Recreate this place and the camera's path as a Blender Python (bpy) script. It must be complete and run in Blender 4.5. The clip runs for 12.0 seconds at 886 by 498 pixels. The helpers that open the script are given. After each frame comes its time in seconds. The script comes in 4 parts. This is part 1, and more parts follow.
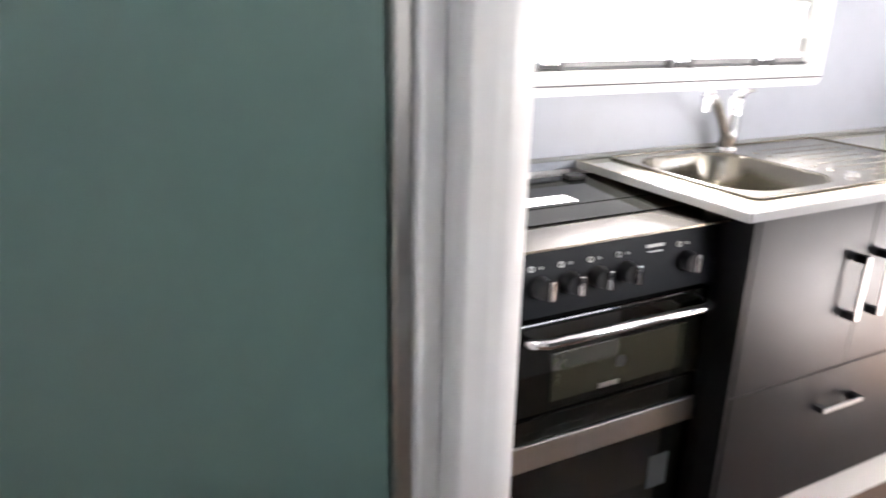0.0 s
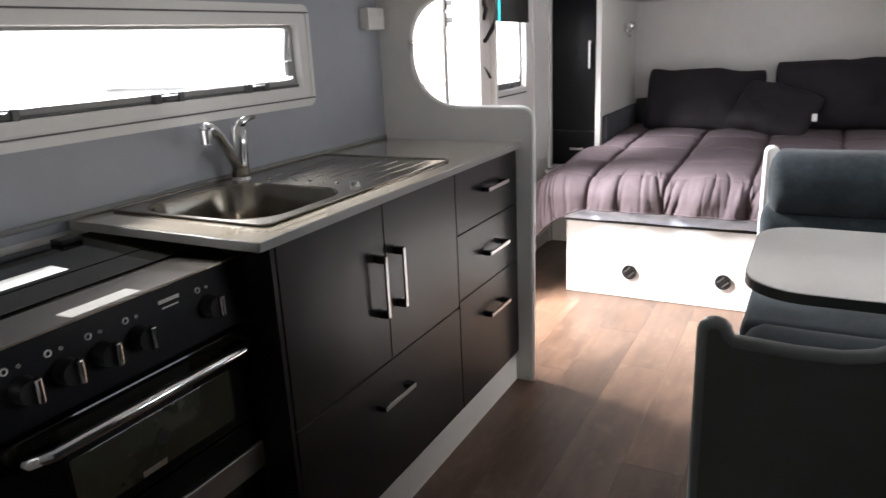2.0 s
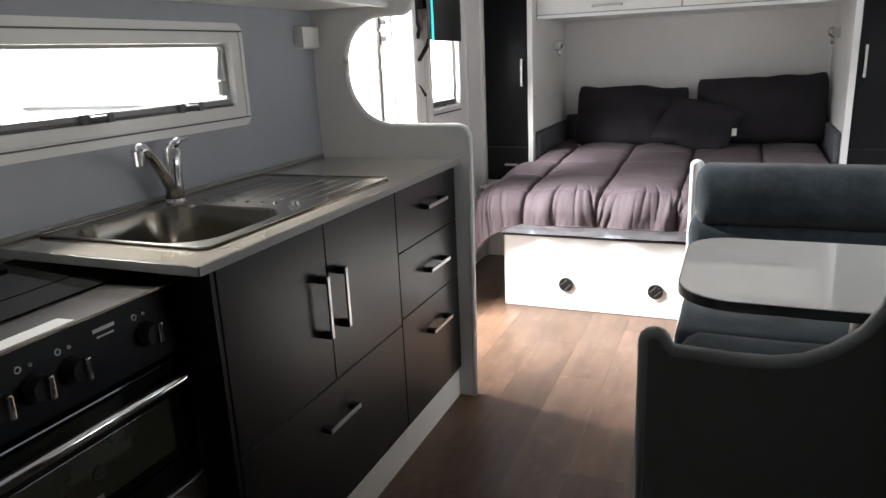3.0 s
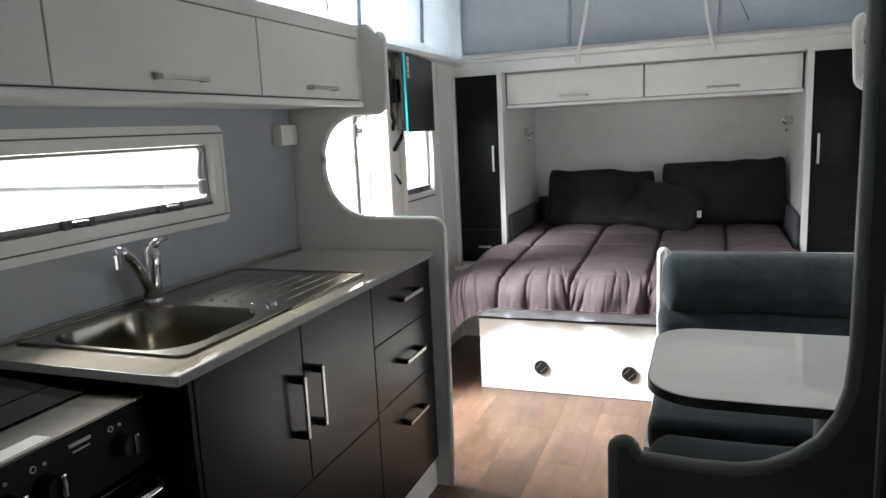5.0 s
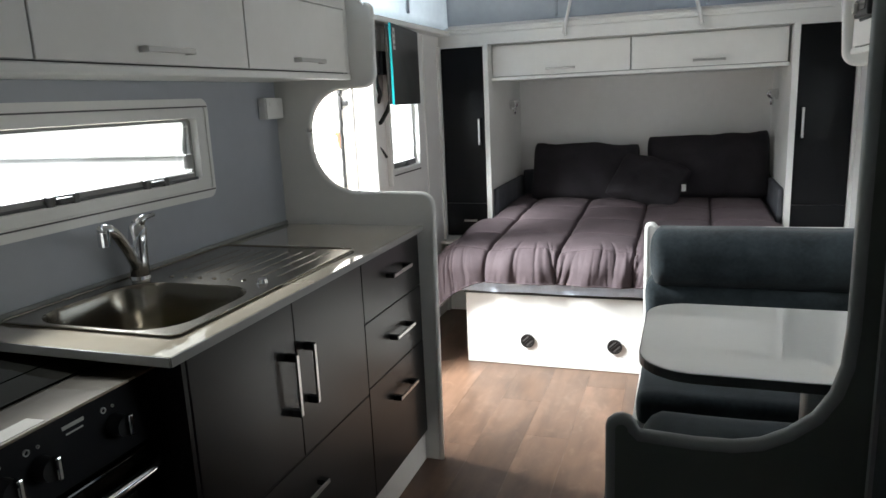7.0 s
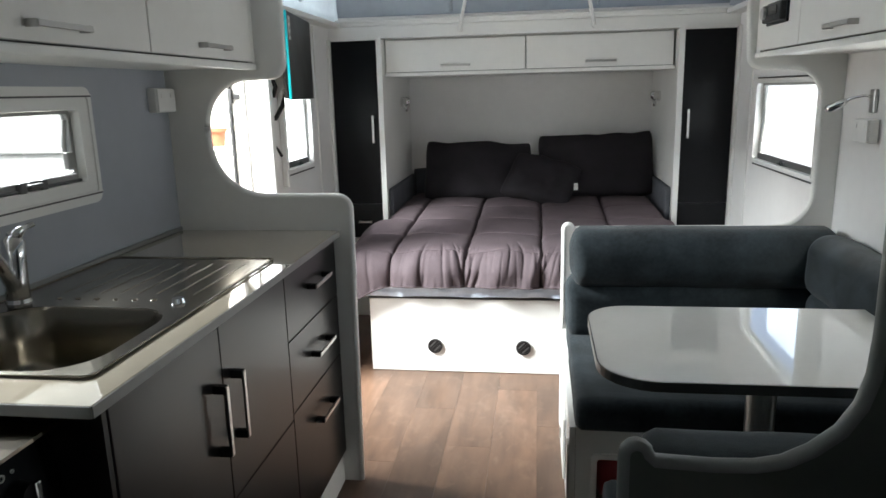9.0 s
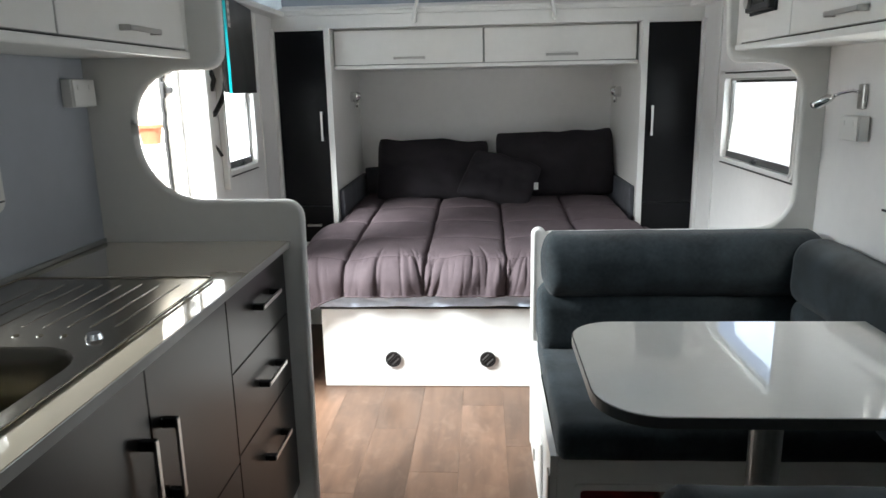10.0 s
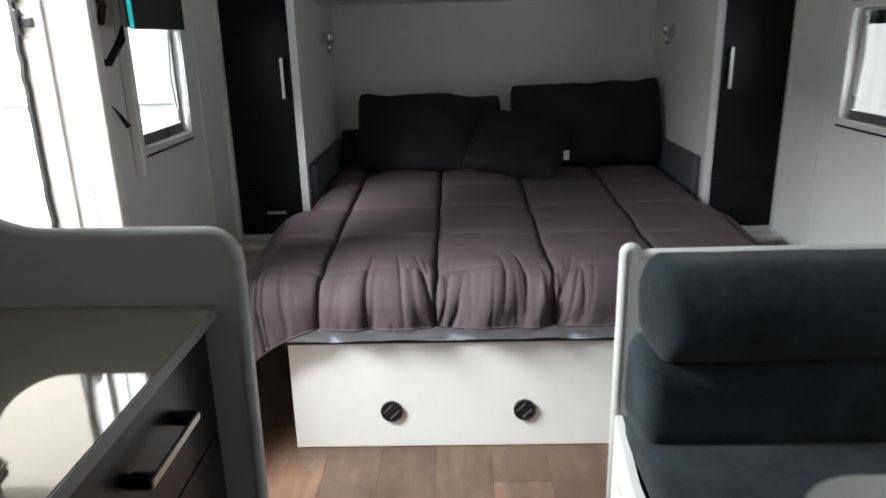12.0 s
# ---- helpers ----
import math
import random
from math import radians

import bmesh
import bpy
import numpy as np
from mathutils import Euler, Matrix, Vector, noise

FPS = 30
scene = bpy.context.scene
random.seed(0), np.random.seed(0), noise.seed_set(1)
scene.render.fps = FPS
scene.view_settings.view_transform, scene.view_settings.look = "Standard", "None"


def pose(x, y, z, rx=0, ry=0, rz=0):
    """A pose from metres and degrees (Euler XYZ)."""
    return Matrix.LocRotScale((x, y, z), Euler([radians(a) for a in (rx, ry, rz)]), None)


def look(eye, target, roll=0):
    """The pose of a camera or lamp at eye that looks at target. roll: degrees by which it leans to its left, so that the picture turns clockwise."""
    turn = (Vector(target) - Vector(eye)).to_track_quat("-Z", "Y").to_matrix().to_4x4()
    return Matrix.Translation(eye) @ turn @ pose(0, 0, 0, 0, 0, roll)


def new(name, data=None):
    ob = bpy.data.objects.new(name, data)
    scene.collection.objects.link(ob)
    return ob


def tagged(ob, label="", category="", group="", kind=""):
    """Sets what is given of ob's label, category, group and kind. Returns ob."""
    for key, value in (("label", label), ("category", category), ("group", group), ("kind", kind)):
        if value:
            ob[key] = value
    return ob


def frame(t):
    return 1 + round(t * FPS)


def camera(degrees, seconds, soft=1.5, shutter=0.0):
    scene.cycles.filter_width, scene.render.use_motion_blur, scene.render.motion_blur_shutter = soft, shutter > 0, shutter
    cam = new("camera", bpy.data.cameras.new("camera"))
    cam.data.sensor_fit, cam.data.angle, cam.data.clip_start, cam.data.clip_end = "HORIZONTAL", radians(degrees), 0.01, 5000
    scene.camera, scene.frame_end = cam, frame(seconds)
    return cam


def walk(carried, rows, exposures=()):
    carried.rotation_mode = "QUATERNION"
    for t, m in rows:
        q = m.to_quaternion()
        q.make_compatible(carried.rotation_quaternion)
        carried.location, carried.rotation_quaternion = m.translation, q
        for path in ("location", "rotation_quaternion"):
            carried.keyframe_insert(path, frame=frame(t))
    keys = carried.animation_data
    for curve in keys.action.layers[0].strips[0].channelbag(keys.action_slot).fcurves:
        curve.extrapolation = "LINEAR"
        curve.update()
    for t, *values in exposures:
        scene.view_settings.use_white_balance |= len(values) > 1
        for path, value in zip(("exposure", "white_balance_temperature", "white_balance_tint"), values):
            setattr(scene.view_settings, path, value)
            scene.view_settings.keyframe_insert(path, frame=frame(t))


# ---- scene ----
cam = camera(64.7, 12.0, shutter=0.4)
PATH = [
    (0, (0.317, 0.402, 1.293), (-1.361, 1.274, 0.643), 1.1),
    (0.5, (0.316, 0.502, 1.287), (-1.139, 1.726, 0.665), -0.1),
    (1, (0.325, 0.553, 1.277), (-0.908, 2.011, 0.679), -0.1),
    (1.5, (0.324, 0.584, 1.259), (-0.705, 2.196, 0.674), -0.4),
    (2, (0.328, 0.6, 1.27), (-0.587, 2.284, 0.701), -2.7),
    (2.5, (0.32, 0.591, 1.273), (-0.47, 2.348, 0.735), -2.7),
    (3, (0.316, 0.59, 1.277), (-0.438, 2.364, 0.743), -2.6),
    (3.5, (0.317, 0.592, 1.293), (-0.434, 2.386, 0.827), -2.9),
    (5.5, (0.338, 0.555, 1.367), (-0.344, 2.405, 1.031), -2.6),
    (6, (0.336, 0.554, 1.369), (-0.335, 2.394, 0.967), -2.8),
    (6.5, (0.323, 0.558, 1.366), (-0.36, 2.391, 0.949), -3.1),
    (7, (0.304, 0.566, 1.367), (-0.342, 2.411, 0.946), -2.6),
    (7.5, (0.264, 0.576, 1.365), (-0.31, 2.445, 0.943), -2.8),
    (9.5, (0.025, 0.76, 1.364), (-0.157, 2.701, 0.918), -1.2),
    (10, (-0.009, 0.899, 1.356), (-0.126, 2.844, 0.903), -1.2),
    (10.5, (-0.081, 1.103, 1.353), (-0.119, 3.052, 0.905), -0.5),
    (11, (-0.156, 1.339, 1.34), (-0.108, 3.285, 0.883), -1.7),
    (11.5, (-0.209, 1.564, 1.335), (-0.16, 3.49, 0.801), -2.8),
    (12, (-0.206, 1.878, 1.319), (-0.246, 3.788, 0.726), -1.4),
]
walk(cam, [(t, look(eye, target, roll)) for t, eye, target, roll in PATH],
     exposures=[(0.0, 5.4, 6600, 17), (0.5, 4.82, 6600, 18), (1.0, 3.86, 6600, 18), (1.5, 3.22, 6600, 16), (3.5, 2.55, 6550, 10), (5.5, 2.32, 6450, 7), (9.5, 2.25, 6400, 5), (10.5, 2.12, 6350, 6), (12.0, 1.3, 6350, 6)])

# ---- world, sun and exposure ----
world = bpy.data.worlds.new("sky_world")
scene.world = world
world.use_nodes = True
wt = world.node_tree
sky = wt.nodes.new("ShaderNodeTexSky")
sky.sky_type = 'NISHITA'
sky.sun_disc = False
sky.sun_elevation = radians(56)
sky.sun_rotation = radians(173)
sky.air_density, sky.dust_density, sky.ozone_density = 0.7, 10.0, 0.6
wt.links.new(sky.outputs[0], wt.nodes["Background"].inputs[0])
wt.nodes["Background"].inputs[1].default_value = 0.15
sun_data = bpy.data.lights.new("sun", 'SUN')
sun_data.energy, sun_data.angle, sun_data.color = 5.0, radians(0.6), (1.0, 0.95, 0.88)
sun_ob = new("sun", sun_data)
sun_ob.matrix_world = look((0.82, -3.7, 10), (0, 3, 0))


def window_light(name, x, y, z, sx, sy, facing, watts):
    """An area lamp that adds daylight at one opening."""
    d = bpy.data.lights.new(name, 'AREA')
    d.shape, d.size, d.size_y, d.energy = 'RECTANGLE', sx, sy, watts
    d.color = (0.97, 0.985, 1.0)
    ob = new(name, d)
    ob.matrix_world = look((x, y, z), (x + facing, y, z))
    return ob


door_light = window_light("door_daylight", -2.4, 2.9, 2.3, 1.0, 0.8, 1, 125)
door_light.matrix_world = look((-2.4, 2.9, 2.35), (-0.3, 3.6, 0.1))


# sky light that enters by the bedroom windows
window_light("bed_window_daylight", -1.26, 4.147, 1.19, 0.39, 0.36, 1, 0.8)
window_light("bed_window_daylight", 1.26, 3.968, 1.19, 0.76, 0.36, -1, 0.5)
# fill added to brighten table and cushions, at a dinette window out of view
window_light("dinette_fill", 1.26, 2.55, 1.19, 0.72, 0.33, -1, 0.75)


# ---- materials ----
def material(name, colour, rough=0.5, metal=0.0, vary=0.08, scale=6.0, bump=0.0, bump_scale=80.0, coat=0.0, stretch=(1, 1, 1),
             rough_vary=0.08, second=None, per_object=0.0, spec=0.5, sheen=0.0):
    m = bpy.data.materials.new(name)
    m.use_nodes = True
    nt = m.node_tree
    b = nt.nodes["Principled BSDF"]
    b.inputs["Metallic"].default_value = metal
    b.inputs["Specular IOR Level"].default_value = spec
    b.inputs["Sheen Weight"].default_value = sheen
    b.inputs["Coat Weight"].default_value = coat
    b.inputs["Coat Roughness"].default_value = 0.04
    co = nt.nodes.new("ShaderNodeTexCoord")
    mp = nt.nodes.new("ShaderNodeMapping")
    mp.inputs["Scale"].default_value = stretch
    nt.links.new(co.outputs["Object"], mp.inputs[0])
    n1 = nt.nodes.new("ShaderNodeTexNoise")
    n1.inputs["Scale"].default_value, n1.inputs["Detail"].default_value = scale, 6
    n2 = nt.nodes.new("ShaderNodeTexNoise")
    n2.inputs["Scale"].default_value, n2.inputs["Detail"].default_value = scale * 9, 4
    nt.links.new(mp.outputs[0], n1.inputs[0])
    nt.links.new(mp.outputs[0], n2.inputs[0])
    add = nt.nodes.new("ShaderNodeMath")
    add.operation = 'MULTIPLY_ADD'
    add.inputs[1].default_value = 0.4
    nt.links.new(n2.outputs[0], add.inputs[0])
    nt.links.new(n1.outputs[0], add.inputs[2])
    ramp = nt.nodes.new("ShaderNodeMapRange")
    ramp.inputs[1].default_value, ramp.inputs[2].default_value = 0.45, 0.95
    nt.links.new(add.outputs[0], ramp.inputs[0])
    mix = nt.nodes.new("ShaderNodeMix")
    mix.data_type = 'RGBA'
    c2 = second or tuple(c * (1 - vary) for c in colour)
    mix.inputs[6].default_value = (*[min(1, c * (1 + vary * 0.5)) for c in colour], 1)
    mix.inputs[7].default_value = (*c2, 1)
    nt.links.new(ramp.outputs[0], mix.inputs[0])
    out = mix.outputs[2]
    if per_object:
        oi = nt.nodes.new("ShaderNodeObjectInfo")
        hv = nt.nodes.new("ShaderNodeHueSaturation")
        mr = nt.nodes.new("ShaderNodeMapRange")
        mr.inputs[3].default_value, mr.inputs[4].default_value = 1 - per_object, 1 + per_object
        nt.links.new(oi.outputs["Random"], mr.inputs[0])
        nt.links.new(mr.outputs[0], hv.inputs["Value"])
        nt.links.new(out, hv.inputs["Color"])
        out = hv.outputs[0]
    nt.links.new(out, b.inputs["Base Color"])
    rr = nt.nodes.new("ShaderNodeMapRange")
    rr.inputs[1].default_value, rr.inputs[2].default_value = 0.3, 0.8
    rr.inputs[3].default_value, rr.inputs[4].default_value = max(0.0, rough - rough_vary * rough), min(1, rough + rough_vary * rough)
    nt.links.new(n1.outputs[0], rr.inputs[0])
    nt.links.new(rr.outputs[0], b.inputs["Roughness"])
    if bump:
        n3 = nt.nodes.new("ShaderNodeTexNoise")
        n3.inputs["Scale"].default_value, n3.inputs["Detail"].default_value = bump_scale, 3
        nt.links.new(mp.outputs[0], n3.inputs[0])
        bp = nt.nodes.new("ShaderNodeBump")
        bp.inputs["Strength"].default_value, bp.inputs["Distance"].default_value = bump, 0.004
        nt.links.new(n3.outputs[0], bp.inputs["Height"])
        nt.links.new(bp.outputs[0], b.inputs["Normal"])
    return m


def glass_material(name, tint, rough=0.02):
    m = bpy.data.materials.new(name)
    m.use_nodes = True
    nt = m.node_tree
    nt.nodes.remove(nt.nodes["Principled BSDF"])
    out = nt.nodes["Material Output"]
    tr = nt.nodes.new("ShaderNodeBsdfTransparent")
    tr.inputs[0].default_value = (*tint, 1)
    gl = nt.nodes.new("ShaderNodeBsdfGlossy")
    gl.inputs["Roughness"].default_value = rough
    mx = nt.nodes.new("ShaderNodeMixShader")
    mx.inputs[0].default_value = 0.05
    nt.links.new(tr.outputs[0], mx.inputs[1])
    nt.links.new(gl.outputs[0], mx.inputs[2])
    nt.links.new(mx.outputs[0], out.inputs[0])
    return m


def wood_floor_material():
    m = bpy.data.materials.new("vinyl_oak_plank")
    m.use_nodes = True
    nt = m.node_tree
    b = nt.nodes["Principled BSDF"]
    co = nt.nodes.new("ShaderNodeTexCoord")
    oi = nt.nodes.new("ShaderNodeObjectInfo")
    off = nt.nodes.new("ShaderNodeVectorMath")
    off.operation = 'MULTIPLY_ADD'
    off.inputs[1].default_value = (17.0, 23.0, 5.0)
    cmb = nt.nodes.new("ShaderNodeCombineXYZ")
    for i in range(3):
        nt.links.new(oi.outputs["Random"], cmb.inputs[i])
    nt.links.new(cmb.outputs[0], off.inputs[0])
    nt.links.new(co.outputs["Object"], off.inputs[2])
    mp = nt.nodes.new("ShaderNodeMapping")
    mp.inputs["Scale"].default_value = (9, 1.2, 1)
    nt.links.new(off.outputs[0], mp.inputs[0])
    grain = nt.nodes.new("ShaderNodeTexNoise")
    grain.inputs["Scale"].default_value, grain.inputs["Detail"].default_value, grain.inputs["Distortion"].default_value = 3.0, 6, 0.25
    nt.links.new(mp.outputs[0], grain.inputs[0])
    cloud = nt.nodes.new("ShaderNodeTexNoise")
    cloud.inputs["Scale"].default_value, cloud.inputs["Detail"].default_value, cloud.inputs["Distortion"].default_value = 3.2, 7, 0.5
    mp2 = nt.nodes.new("ShaderNodeMapping")
    mp2.inputs["Scale"].default_value = (2.2, 0.9, 1)
    nt.links.new(off.outputs[0], mp2.inputs[0])
    nt.links.new(mp2.outputs[0], cloud.inputs[0])
    r1 = nt.nodes.new("ShaderNodeValToRGB")
    r1.color_ramp.elements[0].position, r1.color_ramp.elements[0].color = 0.25, (0.100, 0.060, 0.040, 1)
    r1.color_ramp.elements[1].position, r1.color_ramp.elements[1].color = 0.78, (0.150, 0.093, 0.064, 1)
    nt.links.new(grain.outputs[0], r1.inputs[0])
    r2 = nt.nodes.new("ShaderNodeValToRGB")
    r2.color_ramp.elements[0].position, r2.color_ramp.elements[0].color = 0.33, (0.74, 0.72, 0.70, 1)
    r2.color_ramp.elements[1].position, r2.color_ramp.elements[1].color = 0.68, (1.24, 1.19, 1.14, 1)
    nt.links.new(cloud.outputs[0], r2.inputs[0])
    mul = nt.nodes.new("ShaderNodeMix")
    mul.data_type, mul.blend_type = 'RGBA', 'MULTIPLY'
    mul.inputs[0].default_value = 1.0
    nt.links.new(r1.outputs[0], mul.inputs[6])
    nt.links.new(r2.outputs[0], mul.inputs[7])
    # pale limed flecks in patches
    fleck = nt.nodes.new("ShaderNodeTexNoise")
    fleck.inputs["Scale"].default_value, fleck.inputs["Detail"].default_value, fleck.inputs["Distortion"].default_value = 9.0, 9, 1.2
    mp3 = nt.nodes.new("ShaderNodeMapping")
    mp3.inputs["Scale"].default_value = (1.6, 1.0, 1)
    nt.links.new(off.outputs[0], mp3.inputs[0])
    nt.links.new(mp3.outputs[0], fleck.inputs[0])
    fr_ = nt.nodes.new("ShaderNodeMapRange")
    fr_.inputs[1].default_value, fr_.inputs[2].default_value, fr_.inputs[4].default_value = 0.54, 0.80, 0.32
    nt.links.new(fleck.outputs[0], fr_.inputs[0])
    lime = nt.nodes.new("ShaderNodeMix")
    lime.data_type = 'RGBA'
    lime.inputs[7].default_value = (0.27, 0.185, 0.135, 1)
    nt.links.new(fr_.outputs[0], lime.inputs[0])
    nt.links.new(mul.outputs[2], lime.inputs[6])
    hv = nt.nodes.new("ShaderNodeHueSaturation")
    mr = nt.nodes.new("ShaderNodeMapRange")
    mr.inputs[3].default_value, mr.inputs[4].default_value = 0.75, 1.2
    nt.links.new(oi.outputs["Random"], mr.inputs[0])
    nt.links.new(mr.outputs[0], hv.inputs["Value"])
    nt.links.new(lime.outputs[2], hv.inputs["Color"])
    nt.links.new(hv.outputs[0], b.inputs["Base Color"])
    b.inputs["Roughness"].default_value = 0.36
    bp = nt.nodes.new("ShaderNodeBump")
    bp.inputs["Strength"].default_value, bp.inputs["Distance"].default_value = 0.25, 0.002
    nt.links.new(grain.outputs[0], bp.inputs["Height"])
    nt.links.new(bp.outputs[0], b.inputs["Normal"])
    return m


WHITE = material("white_laminate", (0.78, 0.775, 0.75), 0.38, vary=0.05, scale=3, bump=0.05, bump_scale=220)
WALL = material("white_wall_board", (0.80, 0.79, 0.78), 0.45, vary=0.06, scale=2.5, bump=0.08, bump_scale=160)
EDGE = material("white_edge_trim", (0.8, 0.8, 0.78), 0.35, vary=0.04)
SPLASH = material("blue_grey_splashback", (0.37, 0.395, 0.44), 0.3, vary=0.08, scale=2, bump=0.03)
VINYL = material("blue_grey_canvas", (0.33, 0.36, 0.385), 0.75, vary=0.14, scale=3, bump=0.3, bump_scale=300)
CREAM = material("cream_gloss_benchtop", (0.38, 0.335, 0.262), 0.04, vary=0.05, scale=20, coat=1.0, spec=0.7)
BLACKCAB = material("satin_black_door", (0.0065, 0.006, 0.006), 0.30, vary=0.2, scale=5, bump=0.03, bump_scale=400, spec=0.45)
BLACKGLOSS = material("gloss_black_door", (0.004, 0.0045, 0.006), 0.3, vary=0.2, scale=4, spec=0.18)
STEEL = material("brushed_stainless", (0.25, 0.228, 0.19), 0.2, 1.0, vary=0.04, scale=5, stretch=(8, 1, 1), bump=0.012, bump_scale=200)
POLISHED = material("polished_steel", (0.235, 0.21, 0.178), 0.1, 1.0, vary=0.06, scale=6)
CHROME = material("chrome", (0.75, 0.75, 0.75), 0.08, 1.0, vary=0.05)
ALU = material("satin_aluminium", (0.55, 0.54, 0.52), 0.3, 1.0, vary=0.08)
BLACKGLASS = material("black_glass", (0.006, 0.006, 0.005), 0.03, vary=0.1, spec=0.22)
LABEL = material("worn_grey_label", (0.17, 0.16, 0.14), 0.85, vary=0.1)
OVENGLASS = material("oven_window_glass", (0.03, 0.032, 0.02), 0.05, vary=0.15, coat=0.5)
ENAMEL = material("black_enamel", (0.006, 0.007, 0.009), 0.32, vary=0.15, scale=8, spec=0.25)
PLASTIC = material("black_plastic", (0.015, 0.015, 0.016), 0.4, vary=0.1)
RUBBER = material("black_rubber_seal", (0.012, 0.012, 0.012), 0.7, vary=0.2)
WHITEPLASTIC = material("white_plastic", (0.76, 0.76, 0.74), 0.35, vary=0.04)
GREYPLASTIC = material("grey_plastic", (0.28, 0.28, 0.27), 0.4, vary=0.1)
RAIL = material("dark_grey_rail", (0.09, 0.09, 0.09), 0.4, vary=0.1)
QUILT = material("mauve_quilt_cotton", (0.072, 0.052, 0.059), 0.85, vary=0.15, scale=7, bump=0.25, bump_scale=500)
LINING = material("pale_quilt_lining", (0.62, 0.58, 0.60), 0.8, vary=0.08)
PILLOW = material("charcoal_pillowcase", (0.012, 0.0092, 0.0128), 0.9, vary=0.18, scale=8, bump=0.3, bump_scale=600)
SUEDE = material("blue_charcoal_suede", (0.025, 0.036, 0.043), 0.9, vary=0.65, scale=8, bump=0.4, bump_scale=450, sheen=0.12, spec=0.3)
BEDHEAD = material("grey_bedhead_cloth", (0.075, 0.078, 0.09), 0.9, vary=0.2, scale=10, bump=0.4, bump_scale=500)
MATTRESS = material("pale_blue_mattress_film", (0.60, 0.67, 0.78), 0.22, vary=0.2, scale=14, bump=0.2, bump_scale=40)
TABLE = material("white_gloss_table", (0.79, 0.79, 0.75), 0.04, vary=0.04, coat=1.0, spec=0.8)
GREYEDGE = material("grey_edge_trim", (0.24, 0.25, 0.24), 0.4, vary=0.06)
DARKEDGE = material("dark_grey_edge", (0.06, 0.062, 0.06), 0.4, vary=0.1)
DARKPANEL = material("dark_grey_laminate", (0.13, 0.138, 0.125), 0.5, vary=0.1, scale=3, bump=0.05)
GREEN = material("green_grey_door_panel", (0.10, 0.165, 0.145), 0.3, vary=0.1, scale=1.5)
TEAL = material("teal_protective_film", (0.0, 0.42, 0.47), 0.3, vary=0.05)
RED = material("red_paint", (0.25, 0.012, 0.015), 0.4, vary=0.1)
PAPER = material("white_sticker_paper", (0.75, 0.75, 0.72), 0.6, vary=0.05)
CONCRETE = material("pale_concrete", (0.20, 0.195, 0.185), 0.9, vary=0.2, scale=1.2, bump=0.3)
TERRACOTTA = material("terracotta", (0.26, 0.085, 0.04), 0.8, vary=0.15)
PALECLAD = material("pale_outdoor_cladding", (0.7, 0.7, 0.68), 0.6, vary=0.08)
GLASS = glass_material("acrylic_pane", (0.93, 0.95, 0.96))
TINTED = glass_material("grey_tinted_acrylic", (0.45, 0.475, 0.495))
PALETINT = glass_material("pale_tinted_acrylic", (0.80, 0.84, 0.88))
CLEARPLASTIC = glass_material("clear_plastic", (0.8, 0.82, 0.82), 0.1)
FLOORWOOD = wood_floor_material()
SUBFLOOR = material("dark_joint", (0.085, 0.055, 0.038), 0.8)


# ---- mesh helpers ----
def thing(name, x, y, z, label, category, group="", kind=""):
    ob = new(name)
    ob.location = (x, y, z)
    ob.empty_display_size = 0.05
    return tagged(ob, label, category, group, kind)


def base_of(ob):
    v = Vector(ob.location)
    while ob.parent:
        ob = ob.parent
        v += Vector(ob.location)
    return v


def part(name, bm, mat_, parent=None, label="", smooth=False):
    if parent is not None:
        bmesh.ops.translate(bm, verts=bm.verts, vec=-base_of(parent))
    bmesh.ops.recalc_face_normals(bm, faces=bm.faces)
    me = bpy.data.meshes.new(name)
    bm.to_mesh(me)
    bm.free()
    if smooth:
        for p in me.polygons:
            p.use_smooth = True
    me.materials.append(mat_)
    ob = new(name, me)
    if parent is not None:
        ob.parent = parent
    if label:
        ob["label"] = label
    return ob


def single(name, bm, mat_, label, category, group="", kind="", smooth=False):
    return tagged(part(name, bm, mat_, None, "", smooth), label, category, group, kind)


def slab(bm, x0, x1, y0, y1, z0, z1, bevel=0.0, seg=2):
    r = bmesh.ops.create_cube(bm, size=1)
    for v in r["verts"]:
        v.co = Vector(((x0 + x1) / 2 + v.co.x * (x1 - x0), (y0 + y1) / 2 + v.co.y * (y1 - y0), (z0 + z1) / 2 + v.co.z * (z1 - z0)))
    if bevel:
        es = list({e for v in r["verts"] for e in v.link_edges})
        bmesh.ops.bevel(bm, geom=es, offset=bevel, segments=seg, profile=0.5, affect='EDGES')
    return bm


def box(x0, x1, y0, y1, z0, z1, bevel=0.0, seg=2):
    return slab(bmesh.new(), x0, x1, y0, y1, z0, z1, bevel, seg)


def pierced(axis, at0, at1, a0, a1, z0, z1, holes):
    """A wall between at0 and at1 on its axis, with rectangular holes (a0, a1, z0, z1) through it."""
    bm = bmesh.new()
    av = sorted({a0, a1, *[h[0] for h in holes], *[h[1] for h in holes]})
    for i in range(len(av) - 1):
        am = (av[i] + av[i + 1]) / 2
        cuts = sorted((h[2], h[3]) for h in holes if h[0] < am < h[1])
        z = z0
        for c in [*cuts, (z1, z1)]:
            if c[0] > z + 1e-6:
                if axis == 'x':
                    slab(bm, at0, at1, av[i], av[i + 1], z, c[0])
                else:
                    slab(bm, av[i], av[i + 1], at0, at1, z, c[0])
            z = c[1]
    bmesh.ops.remove_doubles(bm, verts=bm.verts, dist=1e-5)
    return bm


